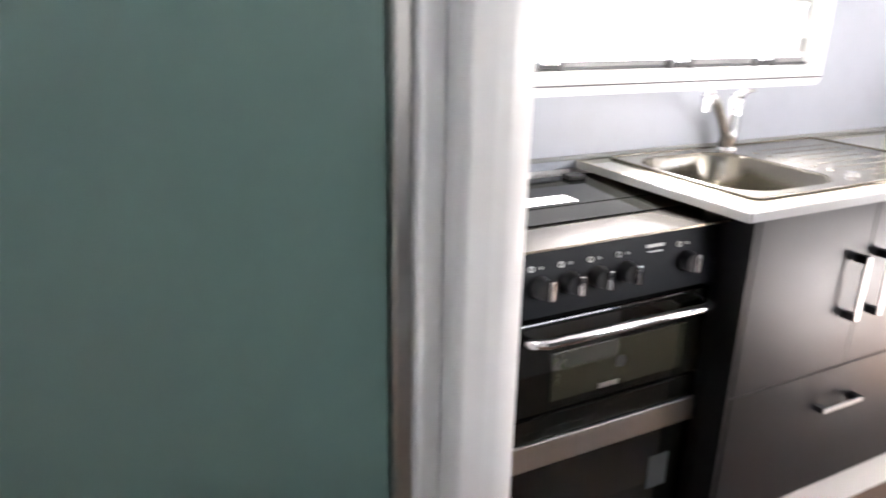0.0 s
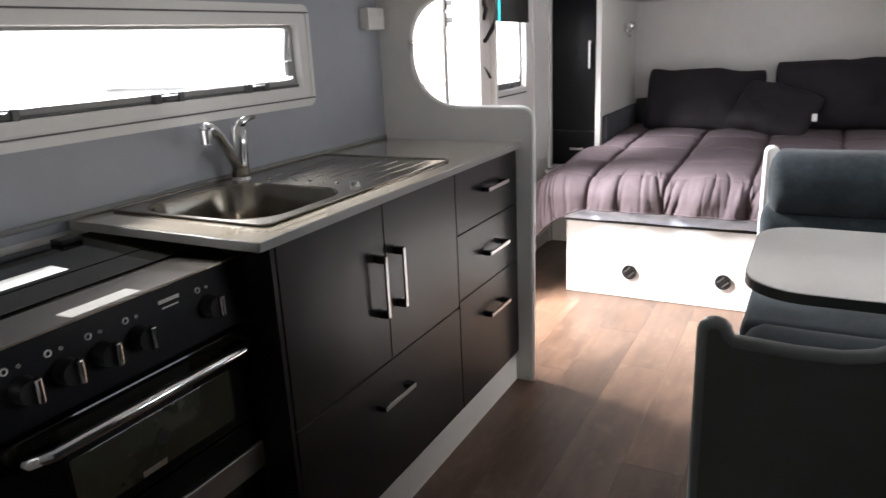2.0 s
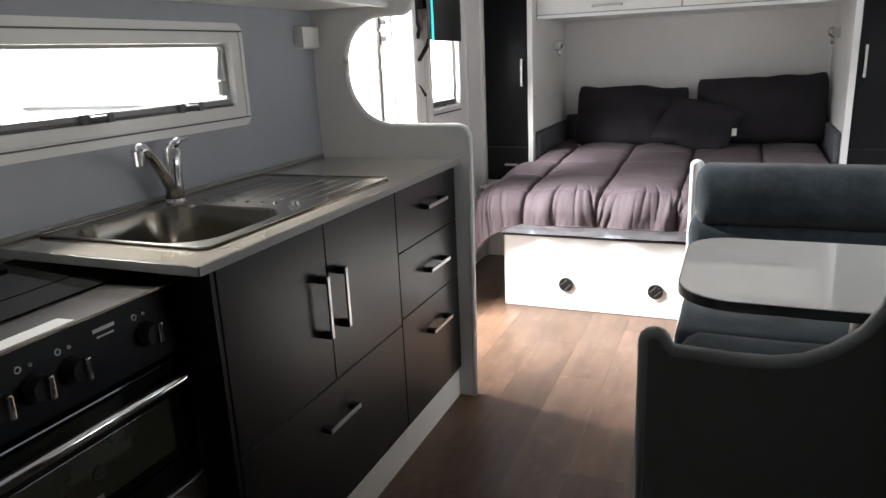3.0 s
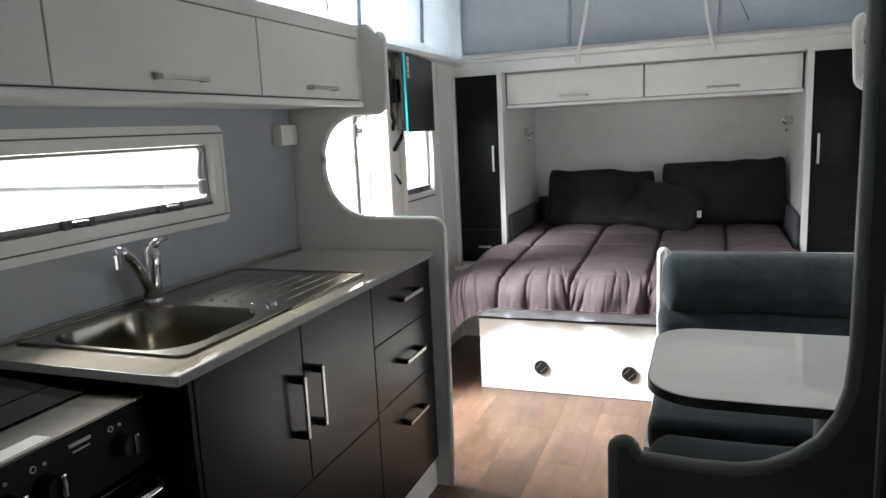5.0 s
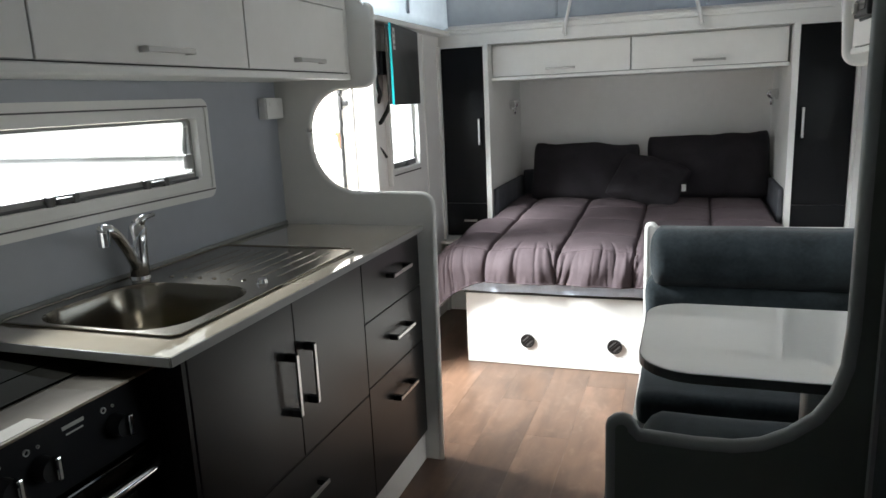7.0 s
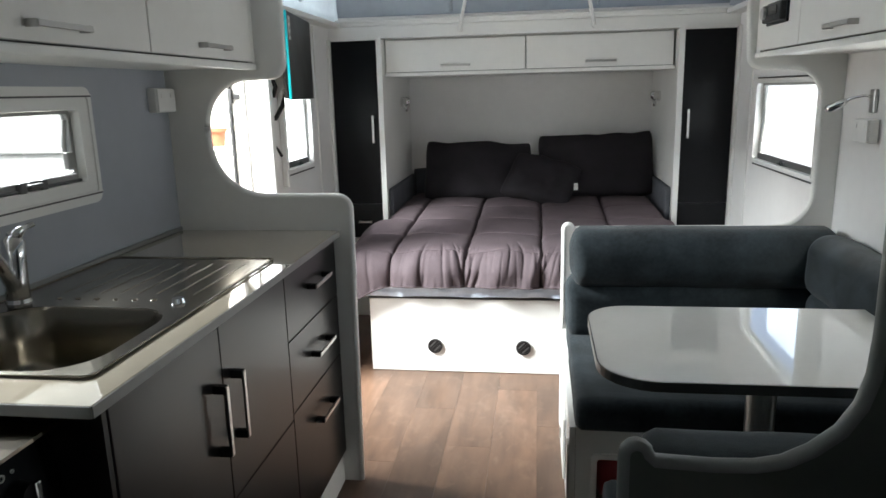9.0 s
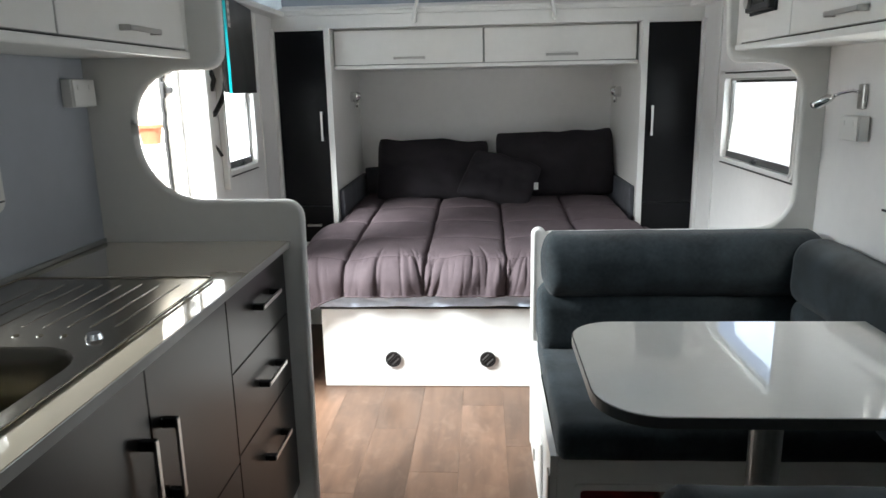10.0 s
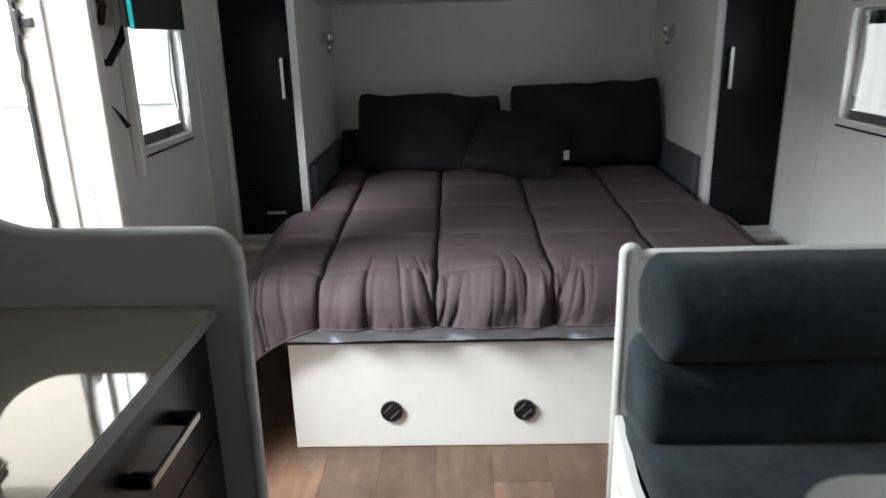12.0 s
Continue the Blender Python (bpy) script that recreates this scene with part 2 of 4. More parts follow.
def prism(outline, axis, c0, c1):
    """Extrude a closed outline of (a, z) along the axis, from c0 to c1."""
    bm = bmesh.new()
    put = (lambda a, z, c: (a, c, z)) if axis == 'y' else (lambda a, z, c: (c, a, z)) if axis == 'x' else (lambda a, z, c: (a, z, c))
    lo = [bm.verts.new(put(a, z, c0)) for a, z in outline]
    hi = [bm.verts.new(put(a, z, c1)) for a, z in outline]
    bm.faces.new(lo)
    bm.faces.new(hi)
    n = len(lo)
    for i in range(n):
        bm.faces.new((lo[i], lo[(i + 1) % n], hi[(i + 1) % n], hi[i]))
    bm.normal_update()
    bmesh.ops.triangulate(bm, faces=[f for f in bm.faces if len(f.verts) > 4])
    return bm


def arc(cx, cz, r, a0, a1, n=8, rz=None):
    rz = rz or r
    return [(cx + r * math.cos(radians(a0 + (a1 - a0) * i / n)), cz + rz * math.sin(radians(a0 + (a1 - a0) * i / n))) for i in range(n + 1)]


def round_rect(a0, a1, z0, z1, r, n=5):
    return [*arc(a1 - r, z1 - r, r, 0, 90, n), *arc(a0 + r, z1 - r, r, 90, 180, n), *arc(a0 + r, z0 + r, r, 180, 270, n), *arc(a1 - r, z0 + r, r, 270, 360, n)]


def ring(outer, inner, axis, c0, c1, bm=None):
    """A frame between two loops of the same count."""
    bm = bm or bmesh.new()
    put = (lambda a, z, c: (a, c, z)) if axis == 'y' else (lambda a, z, c: (c, a, z)) if axis == 'x' else (lambda a, z, c: (a, z, c))
    L = [[bm.verts.new(put(a, z, c)) for a, z in loop] for loop, c in ((outer, c0), (outer, c1), (inner, c1), (inner, c0))]
    n = len(outer)
    for k in range(4):
        A, B = L[k], L[(k + 1) % 4]
        for i in range(n):
            bm.faces.new((A[i], A[(i + 1) % n], B[(i + 1) % n], B[i]))
    return bm


def tube(points, r, sides=8, bm=None, flat=None, closed=False):
    """A round bar along points; flat: (axis, scale) squashes it."""
    bm = bm or bmesh.new()
    pts = [Vector(p) for p in points]
    flat_y = max(p.y for p in pts) - min(p.y for p in pts) < 1e-6
    rings = []
    for i, p in enumerate(pts):
        d = (pts[min(i + 1, len(pts) - 1)] - pts[max(i - 1, 0)]).normalized()
        if closed:
            d = (pts[(i + 1) % len(pts)] - pts[i - 1]).normalized()
        u = d.cross(Vector((0, 1, 0)) if flat_y else Vector((0, 0, 1)) if abs(d.z) < 0.95 else Vector((0, 1, 0))).normalized()
        w = d.cross(u)
        rr = r[i] if isinstance(r, (list, tuple)) else r
        rings.append([bm.verts.new(p + rr * (math.cos(2 * math.pi * k / sides) * u + math.sin(2 * math.pi * k / sides) * w)) for k in range(sides)])
    m = len(rings)
    for i in range(m if closed else m - 1):
        A, B = rings[i], rings[(i + 1) % m]
        for k in range(sides):
            bm.faces.new((A[k], A[(k + 1) % sides], B[(k + 1) % sides], B[k]))
    if not closed:
        bm.faces.new(rings[0])
        bm.faces.new(rings[-1])
    return bm


def disc(cx, cy, cz, r, depth, axis, n=24, bm=None, r2=None):
    bm = bm or bmesh.new()
    e = {'x': Vector((1, 0, 0)), 'y': Vector((0, 1, 0)), 'z': Vector((0, 0, 1))}[axis]
    res = bmesh.ops.create_cone(bm, cap_ends=True, segments=n, radius1=r, radius2=r if r2 is None else r2, depth=depth)
    m = Matrix.Translation((cx, cy, cz)) @ Vector((0, 0, 1)).rotation_difference(e).to_matrix().to_4x4()
    bmesh.ops.transform(bm, matrix=m, verts=res["verts"])
    return bm


def cushion(x0, x1, y0, y1, z0, z1, power=5.0, n=22, wob=0.006, seed=0, ends=0.45):
    """A soft block with rounded edges, lumpy by a little; its long ends are flatter."""
    bm = bmesh.new()
    bmesh.ops.create_cube(bm, size=2)
    bmesh.ops.subdivide_edges(bm, edges=bm.edges[:], cuts=n, use_grid_fill=True)
    c = Vector(((x0 + x1) / 2, (y0 + y1) / 2, (z0 + z1) / 2))
    h = Vector(((x1 - x0) / 2, (y1 - y0) / 2, (z1 - z0) / 2))
    hm = min(h)
    rad = min(hm * 4.8 / power, hm * 0.98)
    radii = [rad, rad, rad]
    radii[max(range(3), key=lambda k: h[k])] = rad * ends
    for v in bm.verts:
        # denser rows near the edges, where the rounding is
        p = Vector([math.copysign(abs(a) ** 0.6, a) for a in v.co])
        q = Vector((p.x * h.x, p.y * h.y, p.z * h.z))
        core = Vector([max(-hh + r, min(hh - r, qq)) for qq, hh, r in zip(q, h, radii)])
        d = Vector([(qq - cc) / r for qq, cc, r in zip(q, core, radii)])
        if d.length > 1e-6:
            d = d.normalized() * max(abs(a) for a in d)
            q = core + Vector([a * r for a, r in zip(d, radii)])
        nz = noise.noise((q + c) * 6 + Vector((seed, seed * 2, 0))) * wob + noise.noise((q + c) * 19 + Vector((seed, 0, 0))) * wob * 0.35
        v.co = q + c + q.normalized() * nz
    return bm


# ---- floor, walls, roof ----
LX, RX = -1.15, 1.15
BACK = 5.66
REAR = -1.1
EAVE = 1.757
KWIN = (1.34, 2.418, 1.147, 1.345)
BWIN = (3.95, 4.345, 1.005, 1.37)
RWIN = (3.575, 4.365, 0.995, 1.37)
DWIN = (2.18, 2.92, 1.02, 1.36)
DOOR = (3.0, 3.65, -0.02, 1.72)

wall_left = single("wall_left", pierced('x', LX - 0.035, LX, REAR, BACK, 0, EAVE, [KWIN, BWIN, DOOR]), WALL,
                   "white caravan side wall with windows and doorway", "wall", kind="structure")
wall_right = single("wall_right", pierced('x', RX, RX + 0.035, REAR, BACK, 0, EAVE, [RWIN, DWIN]), WALL,
                    "white caravan side wall with two windows", "wall", kind="structure")
wall_front = single("wall_front", box(LX - 0.035, RX + 0.035, BACK, BACK + 0.035, 0, EAVE), WALL, "white wall behind the bed head", "wall", kind="structure")
wall_rear = single("wall_rear", box(LX - 0.035, RX + 0.035, REAR - 0.035, REAR, 0, EAVE), WALL, "white rear wall of the caravan", "wall", kind="structure")
ceiling_low = single("ceiling_low", box(LX - 0.035, RX + 0.035, 4.86, BACK + 0.035, EAVE + 0.002, EAVE + 0.04), WALL, "low white ceiling over the bed", "ceiling", kind="structure")
ceiling = single("ceiling", box(LX - 0.06, RX + 0.06, REAR - 0.06, 4.93, 2.20, 2.25, 0.02), WALL, "white raised pop-top roof", "ceiling", kind="structure")


def canvas(name, a, b, label):
    """Pop-top canvas from a to b, slightly slack."""
    bm = bmesh.new()
    n, k = 60, 8
    d = Vector((b[0] - a[0], b[1] - a[1], 0))
    nn = Vector((-d.y, d.x, 0)).normalized()
    g = [[None] * (k + 1) for _ in range(n + 1)]
    for i in range(n + 1):
        for j in range(k + 1):
            f, h = i / n, j / k
            p = Vector((a[0], a[1], EAVE)) + d * f + Vector((0, 0, 0.45 * h))
            s = math.sin(math.pi * h) * (0.008 + 0.012 * noise.noise((p.x * 3, p.y * 3, p.z * 5)))
            g[i][j] = bm.verts.new(p + nn * s)
    for i in range(n):
        for j in range(k):
            bm.faces.new((g[i][j], g[i + 1][j], g[i + 1][j + 1], g[i][j + 1]))
    bmesh.ops.solidify(bm, geom=bm.faces[:], thickness=0.016)
    bmesh.ops.recalc_face_normals(bm, faces=bm.faces)
    return single(name, bm, VINYL, label, "canvas wall", kind="structure", smooth=True)


canvas("canvas_left", (-1.10, REAR - 0.05), (-1.10, 4.91), "blue-grey pop-top canvas above the kitchen wall")
canvas("canvas_right", (1.10, 4.91), (1.10, REAR - 0.05), "blue-grey pop-top canvas above the dinette wall")
canvas("canvas_front", (-1.15, 4.86), (1.15, 4.86), "blue-grey pop-top canvas above the bed cupboards")
canvas("canvas_rear", (1.15, REAR), (-1.15, REAR), "blue-grey pop-top canvas at the rear")

roof_trim = thing("trim_roof_edge", 0, 0, EAVE, "white aluminium edging round the pop-top opening", "trim", kind="structure")
for nm, q in (("rail_left", (LX - 0.03, -1.075, REAR, 4.83)), ("rail_right", (1.075, RX + 0.03, REAR, 4.83))):
    part("edge_rail", box(q[0], q[1], q[2], q[3], EAVE - 0.022, EAVE + 0.006, 0.005), EDGE, roof_trim)
part("edge_rail", box(-1.075, 1.075, 4.80, 4.87, EAVE - 0.016, EAVE + 0.012, 0.005), EDGE, roof_trim)
part("edge_bead", tube([(-1.10, 4.80, EAVE + 0.012), (1.10, 4.80, EAVE + 0.012)], 0.009), EDGE, roof_trim)

# fascia between bed cupboards and canvas
single("trim_fascia", box(LX, RX, 4.802, 4.85, 1.672, EAVE - 0.018), EDGE, "white fascia board above the bed cupboards", "trim", kind="structure")

# ---- outside ----
ground_bm = bmesh.new()
gv = [ground_bm.verts.new(p) for p in ((-600, -600, -0.55), (600, -600, -0.55), (600, 600, -0.55), (-600, 600, -0.55))]
ground_bm.faces.new(gv)
single("ground", ground_bm, CONCRETE, "pale concrete yard around the caravan", "ground", kind="structure")


# ---- windows and door ----
def window(name, side, span, label, latches, lines=True, margin=0.055, blind=False, glass=None):
    """A caravan window: frame on the wall's inner face, grey sash, acrylic pane, latches on the bottom rail. side: +1 left wall, -1 right wall."""
    y0, y1, z0, z1 = span
    X = LX if side > 0 else RX
    w = thing(name, X, (y0 + y1) / 2, z0, label, "window", kind="structure")
    part("window_frame", ring(round_rect(y0 - margin, y1 + margin, z0 - margin * 1.05, z1 + margin, 0.03), round_rect(y0 + 0.004, y1 - 0.004, z0 + 0.004, z1 - 0.004, 0.012),
                              'x', X - side * 0.034, X + side * 0.014), EDGE, w)
    part("frame_bead", ring(round_rect(y0 - margin + 0.012, y1 + margin - 0.012, z0 - margin + 0.012, z1 + margin - 0.012, 0.025),
                            round_rect(y0 - margin + 0.02, y1 + margin - 0.02, z0 - margin + 0.02, z1 + margin - 0.02, 0.022), 'x', X + side * 0.014, X + side * 0.019), EDGE, w)
    part("sash", ring(round_rect(y0 + 0.005, y1 - 0.005, z0 + 0.005, z1 - 0.005, 0.012), round_rect(y0 + 0.017, y1 - 0.017, z0 + 0.03, z1 - 0.014, 0.012),
                      'x', X - side * 0.03, X - side * 0.012), GREYPLASTIC, w, "grey sash with rubber lip")
    pane = part("pane", box(min(X - side * 0.024, X - side * 0.02), max(X - side * 0.024, X - side * 0.02), y0 + 0.015, y1 - 0.015, z0 + 0.028, z1 - 0.012), glass or GLASS, w)
    pane.visible_shadow = False
    part("bottom_rail", box(min(X - side * 0.012, X - side * 0.002), max(X - side * 0.012, X - side * 0.002), y0 + 0.02, y1 - 0.02, z0 + 0.006, z0 + (0.036 if blind else 0.028), 0.003), RAIL if blind else GREYPLASTIC, w)
    for ly in latches:
        bm = box(min(X - side * 0.012, X + side * 0.012), max(X - side * 0.012, X + side * 0.012), ly - 0.022, ly + 0.022, z0 + 0.006, z0 + 0.03, 0.005)
        slab(bm, min(X + side * 0.010, X + side * 0.026), max(X + side * 0.010, X + side * 0.026), ly - 0.035, ly + 0.01, z0 + 0.012, z0 + 0.024, 0.004)
        if not blind:
            for dy in (-0.045, 0.03):
                slab(bm, min(X - side * 0.004, X + side * 0.014), max(X - side * 0.004, X + side * 0.014), ly + dy - 0.010, ly + dy + 0.010, z0 + 0.002, z0 + 0.030, 0.004)
        part("latch", bm, CLEARPLASTIC if blind else RAIL, w, "moulded plastic window latch")
    stay = tube([(X - side * 0.014, y1 - 0.028, z1 - 0.03), (X - side * 0.022, y1 - 0.034, (z0 + z1) / 2), (X - side * 0.012, y1 - 0.036, z0 + 0.05)], 0.006)
    slab(stay, min(X - side * 0.018, X - side * 0.002), max(X - side * 0.018, X - side * 0.002), y1 - 0.05, y1 - 0.025, z0 + 0.04, z0 + 0.085, 0.004)
    part("stay", stay, GREYPLASTIC, w, "telescopic window stay")
    if not lines:
        # slots of the blind and the fly screen: dark bars stand for their shade
        for zz in (z0 - 0.032, z1 + 0.030):
            part("slot_shade", box(min(X + side * 0.0145, X + side * 0.0205), max(X + side * 0.0145, X + side * 0.0205), y0 - 0.030, y1 + 0.044, zz - 0.0022, zz + 0.0022), RAIL, w, "dark bar standing for the shade in the blind slot")
            part("slot_bead", box(min(X + side * 0.0145, X + side * 0.0225), max(X + side * 0.0145, X + side * 0.0225), y0 - 0.030, y1 + 0.044, zz + 0.0025, zz + 0.0055), EDGE, w)
        part("sill_rail", box(min(X - side * 0.010, X + side * 0.004), max(X - side * 0.010, X + side * 0.004), y0 + 0.012, y1 - 0.012, z0 + 0.005, z0 + 0.013, 0.002), RAIL, w, "dark lower sash rail")
    if lines:
        # raised black bars stand for the shade in the gaps along the frame
        for zz in (z0 - margin * 1.05 - 0.008, z1 + margin + 0.005):
            part("shadow_gap", box(min(X + side * 0.001, X + side * 0.006), max(X + side * 0.001, X + side * 0.006), y0 - margin - 0.02, y1 + margin + 0.02, zz - 0.003, zz + 0.003), PLASTIC, w,
                 "dark bar standing for the shade in the track slot")
    return w


window("window_1", 1, KWIN, "long white-framed kitchen window behind the sink", (1.45, 1.89, 2.22), lines=False, glass=TINTED)
window("window_2", 1, BWIN, "small white-framed window beside the wardrobe", (4.15,), margin=0.02, blind=True, glass=PALETINT)
window("window_3", -1, RWIN, "white-framed window beside the bed", (3.96,), margin=0.015, blind=True, glass=PALETINT)
window("window_4", -1, DWIN, "white-framed window over the dinette", (2.55,), margin=0.03, blind=True)

# grey-blue splashback between bench and overhead cupboards, round the window
single("wall_splashback", pierced('x', LX + 0.0015, LX + 0.006, 1.04, 2.888, 0.90, 1.50, [(KWIN[0] - 0.03, KWIN[1] + 0.03, KWIN[2] - 0.03, KWIN[3] + 0.03)]), SPLASH,
       "blue-grey splashback behind the kitchen bench", "splashback", kind="structure")

door_frame = thing("door_1", -1.17, 3.33, 0, "white entrance doorway with the door standing open", "doorway", kind="structure")
part("door_jamb", box(-1.275, -1.088, 3.652, 3.70, 0, 1.72, 0.008), EDGE, door_frame)
part("door_jamb", box(-1.275, -1.12, 2.945, 2.998, 0, 1.72, 0.008), EDGE, door_frame)
part("door_head", box(-1.275, -1.12, 2.945, 3.70, 1.7215, 1.755, 0.006), EDGE, door_frame)
part("jamb_step", box(-1.21, -1.198, 3.640, 3.6515, 0, 1.70, 0.003), EDGE, door_frame)
part("sill", box(-1.275, -1.155, 3.0, 3.65, -0.02, 0.012, 0.004), ALU, door_frame, "aluminium door sill")
seal_pts = [(-1.268 + 0.006 * noise.noise((0, 0, i * 0.9)), 3.646 + 0.004 * noise.noise((3, 0, i * 1.3)), 0.03 + i * 0.0335) for i in range(51)]
part("rubber_seal", tube(seal_pts, 0.009, 6), RUBBER, door_frame, "black rubber door seal, wavy and torn")
for hz in (1.44, 1.365, 0.42):
    bm = box(-1.262, -1.222, 3.640, 3.651, hz - 0.012, hz + 0.012, 0.003)
    slab(bm, -1.262, -1.252, 3.632, 3.651, hz - 0.03, hz + 0.03, 0.002)
    part("latch_plate", bm, PLASTIC, door_frame)

# garden wall and flower pot in the yard, with an added block behind
shed = thing("garden_wall", -3.6, 7.7, -0.55, "pale rendered garden wall in the yard", "wall")
part("wall_face", box(-9, -2.2, 7.6, 7.8, -0.55, 0.82, 0.02), PALECLAD, shed)
part("coping", box(-9.05, -2.15, 7.56, 7.84, 0.82, 0.86, 0.01), PALECLAD, shed)
# unseen block, added so the glossy benchtop mirrors white instead of blue sky
pale_block = thing("unseen_pale_block", -6, 11.0, -0.55, "tall white block added out of view, for pale reflections", "shed")
part("wall", box(-16, -1.6, 9.4, 13.0, -0.55, 6.2, 0.02), PALECLAD, pale_block)
part("roof", box(-16.2, -1.4, 9.2, 13.2, 6.2, 6.35, 0.02), CONCRETE, pale_block)
pot_bm = disc(-3.28, 7.70, 0.94, 0.085, 0.16, 'z', 28, r2=0.11)
disc(-3.28, 7.70, 1.03, 0.125, 0.03, 'z', 28, pot_bm)
single("flower_pot", pot_bm, TERRACOTTA, "terracotta flower pot standing on the garden wall", "pot")


# ---- kitchen ----
def bar_handle(parent, p0, p1, out, mat_=None, post=None):
    """A square bow handle from p0 to p1, standing out by the vector out."""
    a, b, o = Vector(p0), Vector(p1), Vector(out)
    d = (b - a).normalized()
    side = d.cross(o.normalized())
    bm = bmesh.new()

    def bar(s, e, wd, th, up):
        ax = (e - s)
        m = Matrix((ax.normalized(), up.normalized(), ax.normalized().cross(up.normalized()))).transposed()
        r = bmesh.ops.create_cube(bm, size=1)
        for v in r["verts"]:
            v.co = (s + e) / 2 + m @ Vector((v.co.x * ax.length, v.co.y * wd, v.co.z * th))
        bmesh.ops.bevel(bm, geom=list({e2 for v in r["verts"] for e2 in v.link_edges}), offset=0.0012, segments=1, affect='EDGES')
    grip = part("handle", bmesh.new(), mat_ or ALU, parent, "brushed steel bow handle")
    bar(a + o, b + o, 0.012, 0.006, side)
    me = grip.data
    loc = base_of(parent)
    bmesh.ops.translate(bm, verts=bm.verts, vec=-loc)
    bmesh.ops.recalc_face_normals(bm, faces=bm.faces)
    bm.to_mesh(me)
    bm.free()
    me.materials.clear()
    me.materials.append(mat_ or ALU)
    for q in (a, b):
        bm2 = bmesh.new()
        s, e = q, q + o
        inward = d if q is a else -d
        ax = e - s
        m = Matrix((ax.normalized(), side.normalized(), ax.normalized().cross(side.normalized()))).transposed()
        r = bmesh.ops.create_cube(bm2, size=1)
        for v in r["verts"]:
            v.co = (s + e) / 2 + inward * (0.008 if post is None else 0.004) + m @ Vector((v.co.x * ax.length * 0.98, v.co.y * 0.014, v.co.z * (0.018 if post is None else 0.009)))
        bmesh.ops.translate(bm2, verts=bm2.verts, vec=-loc)
        me2 = bpy.data.meshes.new("handle_foot")
        bm2.to_mesh(me2)
        bm2.free()
        me2.materials.append(post or PLASTIC)
        f = new("handle_foot", me2)
        f.parent = parent
        f["label"] = "handle post"


FACE = -0.603
KICK = 0.11
TOP = 0.922


def front(name, cab, y0, y1, z0, z1, handle, label=""):
    d = part(name, box(FACE - 0.018, FACE, y0 + 0.0015, y1 - 0.0015, z0 + 0.0015, z1 - 0.0015, 0.0015, 1), BLACKCAB, cab, label)
    (h0, h1) = handle
    bar_handle(d, (FACE, *h0), (FACE, *h1), (0.028, 0, 0))


sink_cab = thing("sink_cabinet", -0.87, 2.01, 0, "satin black sink cabinet with two doors and a drawer", "cabinet", "kitchen cabinets")
part("carcass", box(LX + 0.008, FACE - 0.0195, 1.6135, 2.404, KICK, 0.70), BLACKCAB, sink_cab)
part("stile", box(FACE - 0.14, FACE - 0.002, 1.601, 1.613, 0.0, 0.9005), BLACKCAB, sink_cab)
part("rear_rail", box(FACE - 0.06, FACE - 0.0195, 1.613, 2.404, 0.70, 0.9005), BLACKCAB, sink_cab)
front("door", sink_cab, 1.614, 2.008, 0.476, 0.900, ((1.966, 0.612), (1.966, 0.772)))
front("door", sink_cab, 2.008, 2.404, 0.476, 0.900, ((2.052, 0.612), (2.052, 0.772)))
front("drawer", sink_cab, 1.614, 2.404, KICK + 0.012, 0.476, ((1.92, 0.378), (2.07, 0.378)))
part("kickboard", box(FACE - 0.03, FACE - 0.012, 1.614, 2.404, 0.0, KICK + 0.010), WHITE, sink_cab, "white kickboard")

dr_cab = thing("drawer_cabinet", -0.87, 2.65, 0, "satin black cabinet with three drawers", "cabinet", "kitchen cabinets")
part("carcass", box(LX + 0.008, FACE - 0.0195, 2.4055, 2.885, KICK, 0.9005), BLACKCAB, dr_cab)
for z0, z1, hz in ((0.703, 0.900, 0.812), (0.492, 0.703, 0.60), (KICK + 0.012, 0.492, 0.385)):
    front("drawer", dr_cab, 2.405, 2.884, z0, z1, ((2.585, hz), (2.745, hz)))
part("kickboard", box(FACE - 0.03, FACE - 0.012, 2.4055, 2.886, 0.0, KICK + 0.010), WHITE, dr_cab, "white kickboard")

# benchtop with the sink cut-out
bench_bm = bmesh.new()
SB = (1.653, 2.02, -1.083, -0.677)
for q in ((LX + 0.0065, -0.5845, 1.552, SB[0]), (LX + 0.0065, SB[2], SB[0], SB[1]), (SB[3], -0.5845, SB[0], SB[1]), (LX + 0.0065, -0.5845, SB[1], 2.886)):
    slab(bench_bm, q[0], q[1], q[2], q[3], TOP - 0.02, TOP)
bmesh.ops.remove_doubles(bench_bm, verts=bench_bm.verts, dist=1e-5)
bench = thing("benchtop", -0.87, 2.2, TOP, "glossy cream kitchen benchtop with a pale edge", "benchtop")
part("worktop", bench_bm, CREAM, bench)
part("edge_strip", box(-0.584, -0.5815, 1.552, 2.886, TOP - 0.02, TOP - 0.001), GREYPLASTIC, bench, "grey edge strip")
part("edge_strip", box(LX + 0.01, -0.5845, 1.5495, 1.5515, TOP - 0.02, TOP - 0.001), GREYPLASTIC, bench, "grey edge strip")
part("upstand", box(LX + 0.0065, LX + 0.016, 1.10, 2.886, TOP + 0.0005, TOP + 0.014, 0.004), GREYEDGE, bench, "grey upstand bead")

# sink with drainer
sink = thing("kitchen_sink", -0.89, 2.05, TOP, "stainless steel sink with a ribbed drainer", "sink")
rim = bmesh.new()
o = round_rect(-1.125, -0.648, 1.645, 2.47, 0.02, 6)
bowl_top = round_rect(-1.078, -0.683, 1.660, 2.012, 0.10, 6)
ring(round_rect(-1.122, -0.651, 1.648, 2.058, 0.012, 6), bowl_top, 'z', TOP + 0.001, TOP + 0.004, rim)
part("rim", rim, STEEL, sink)
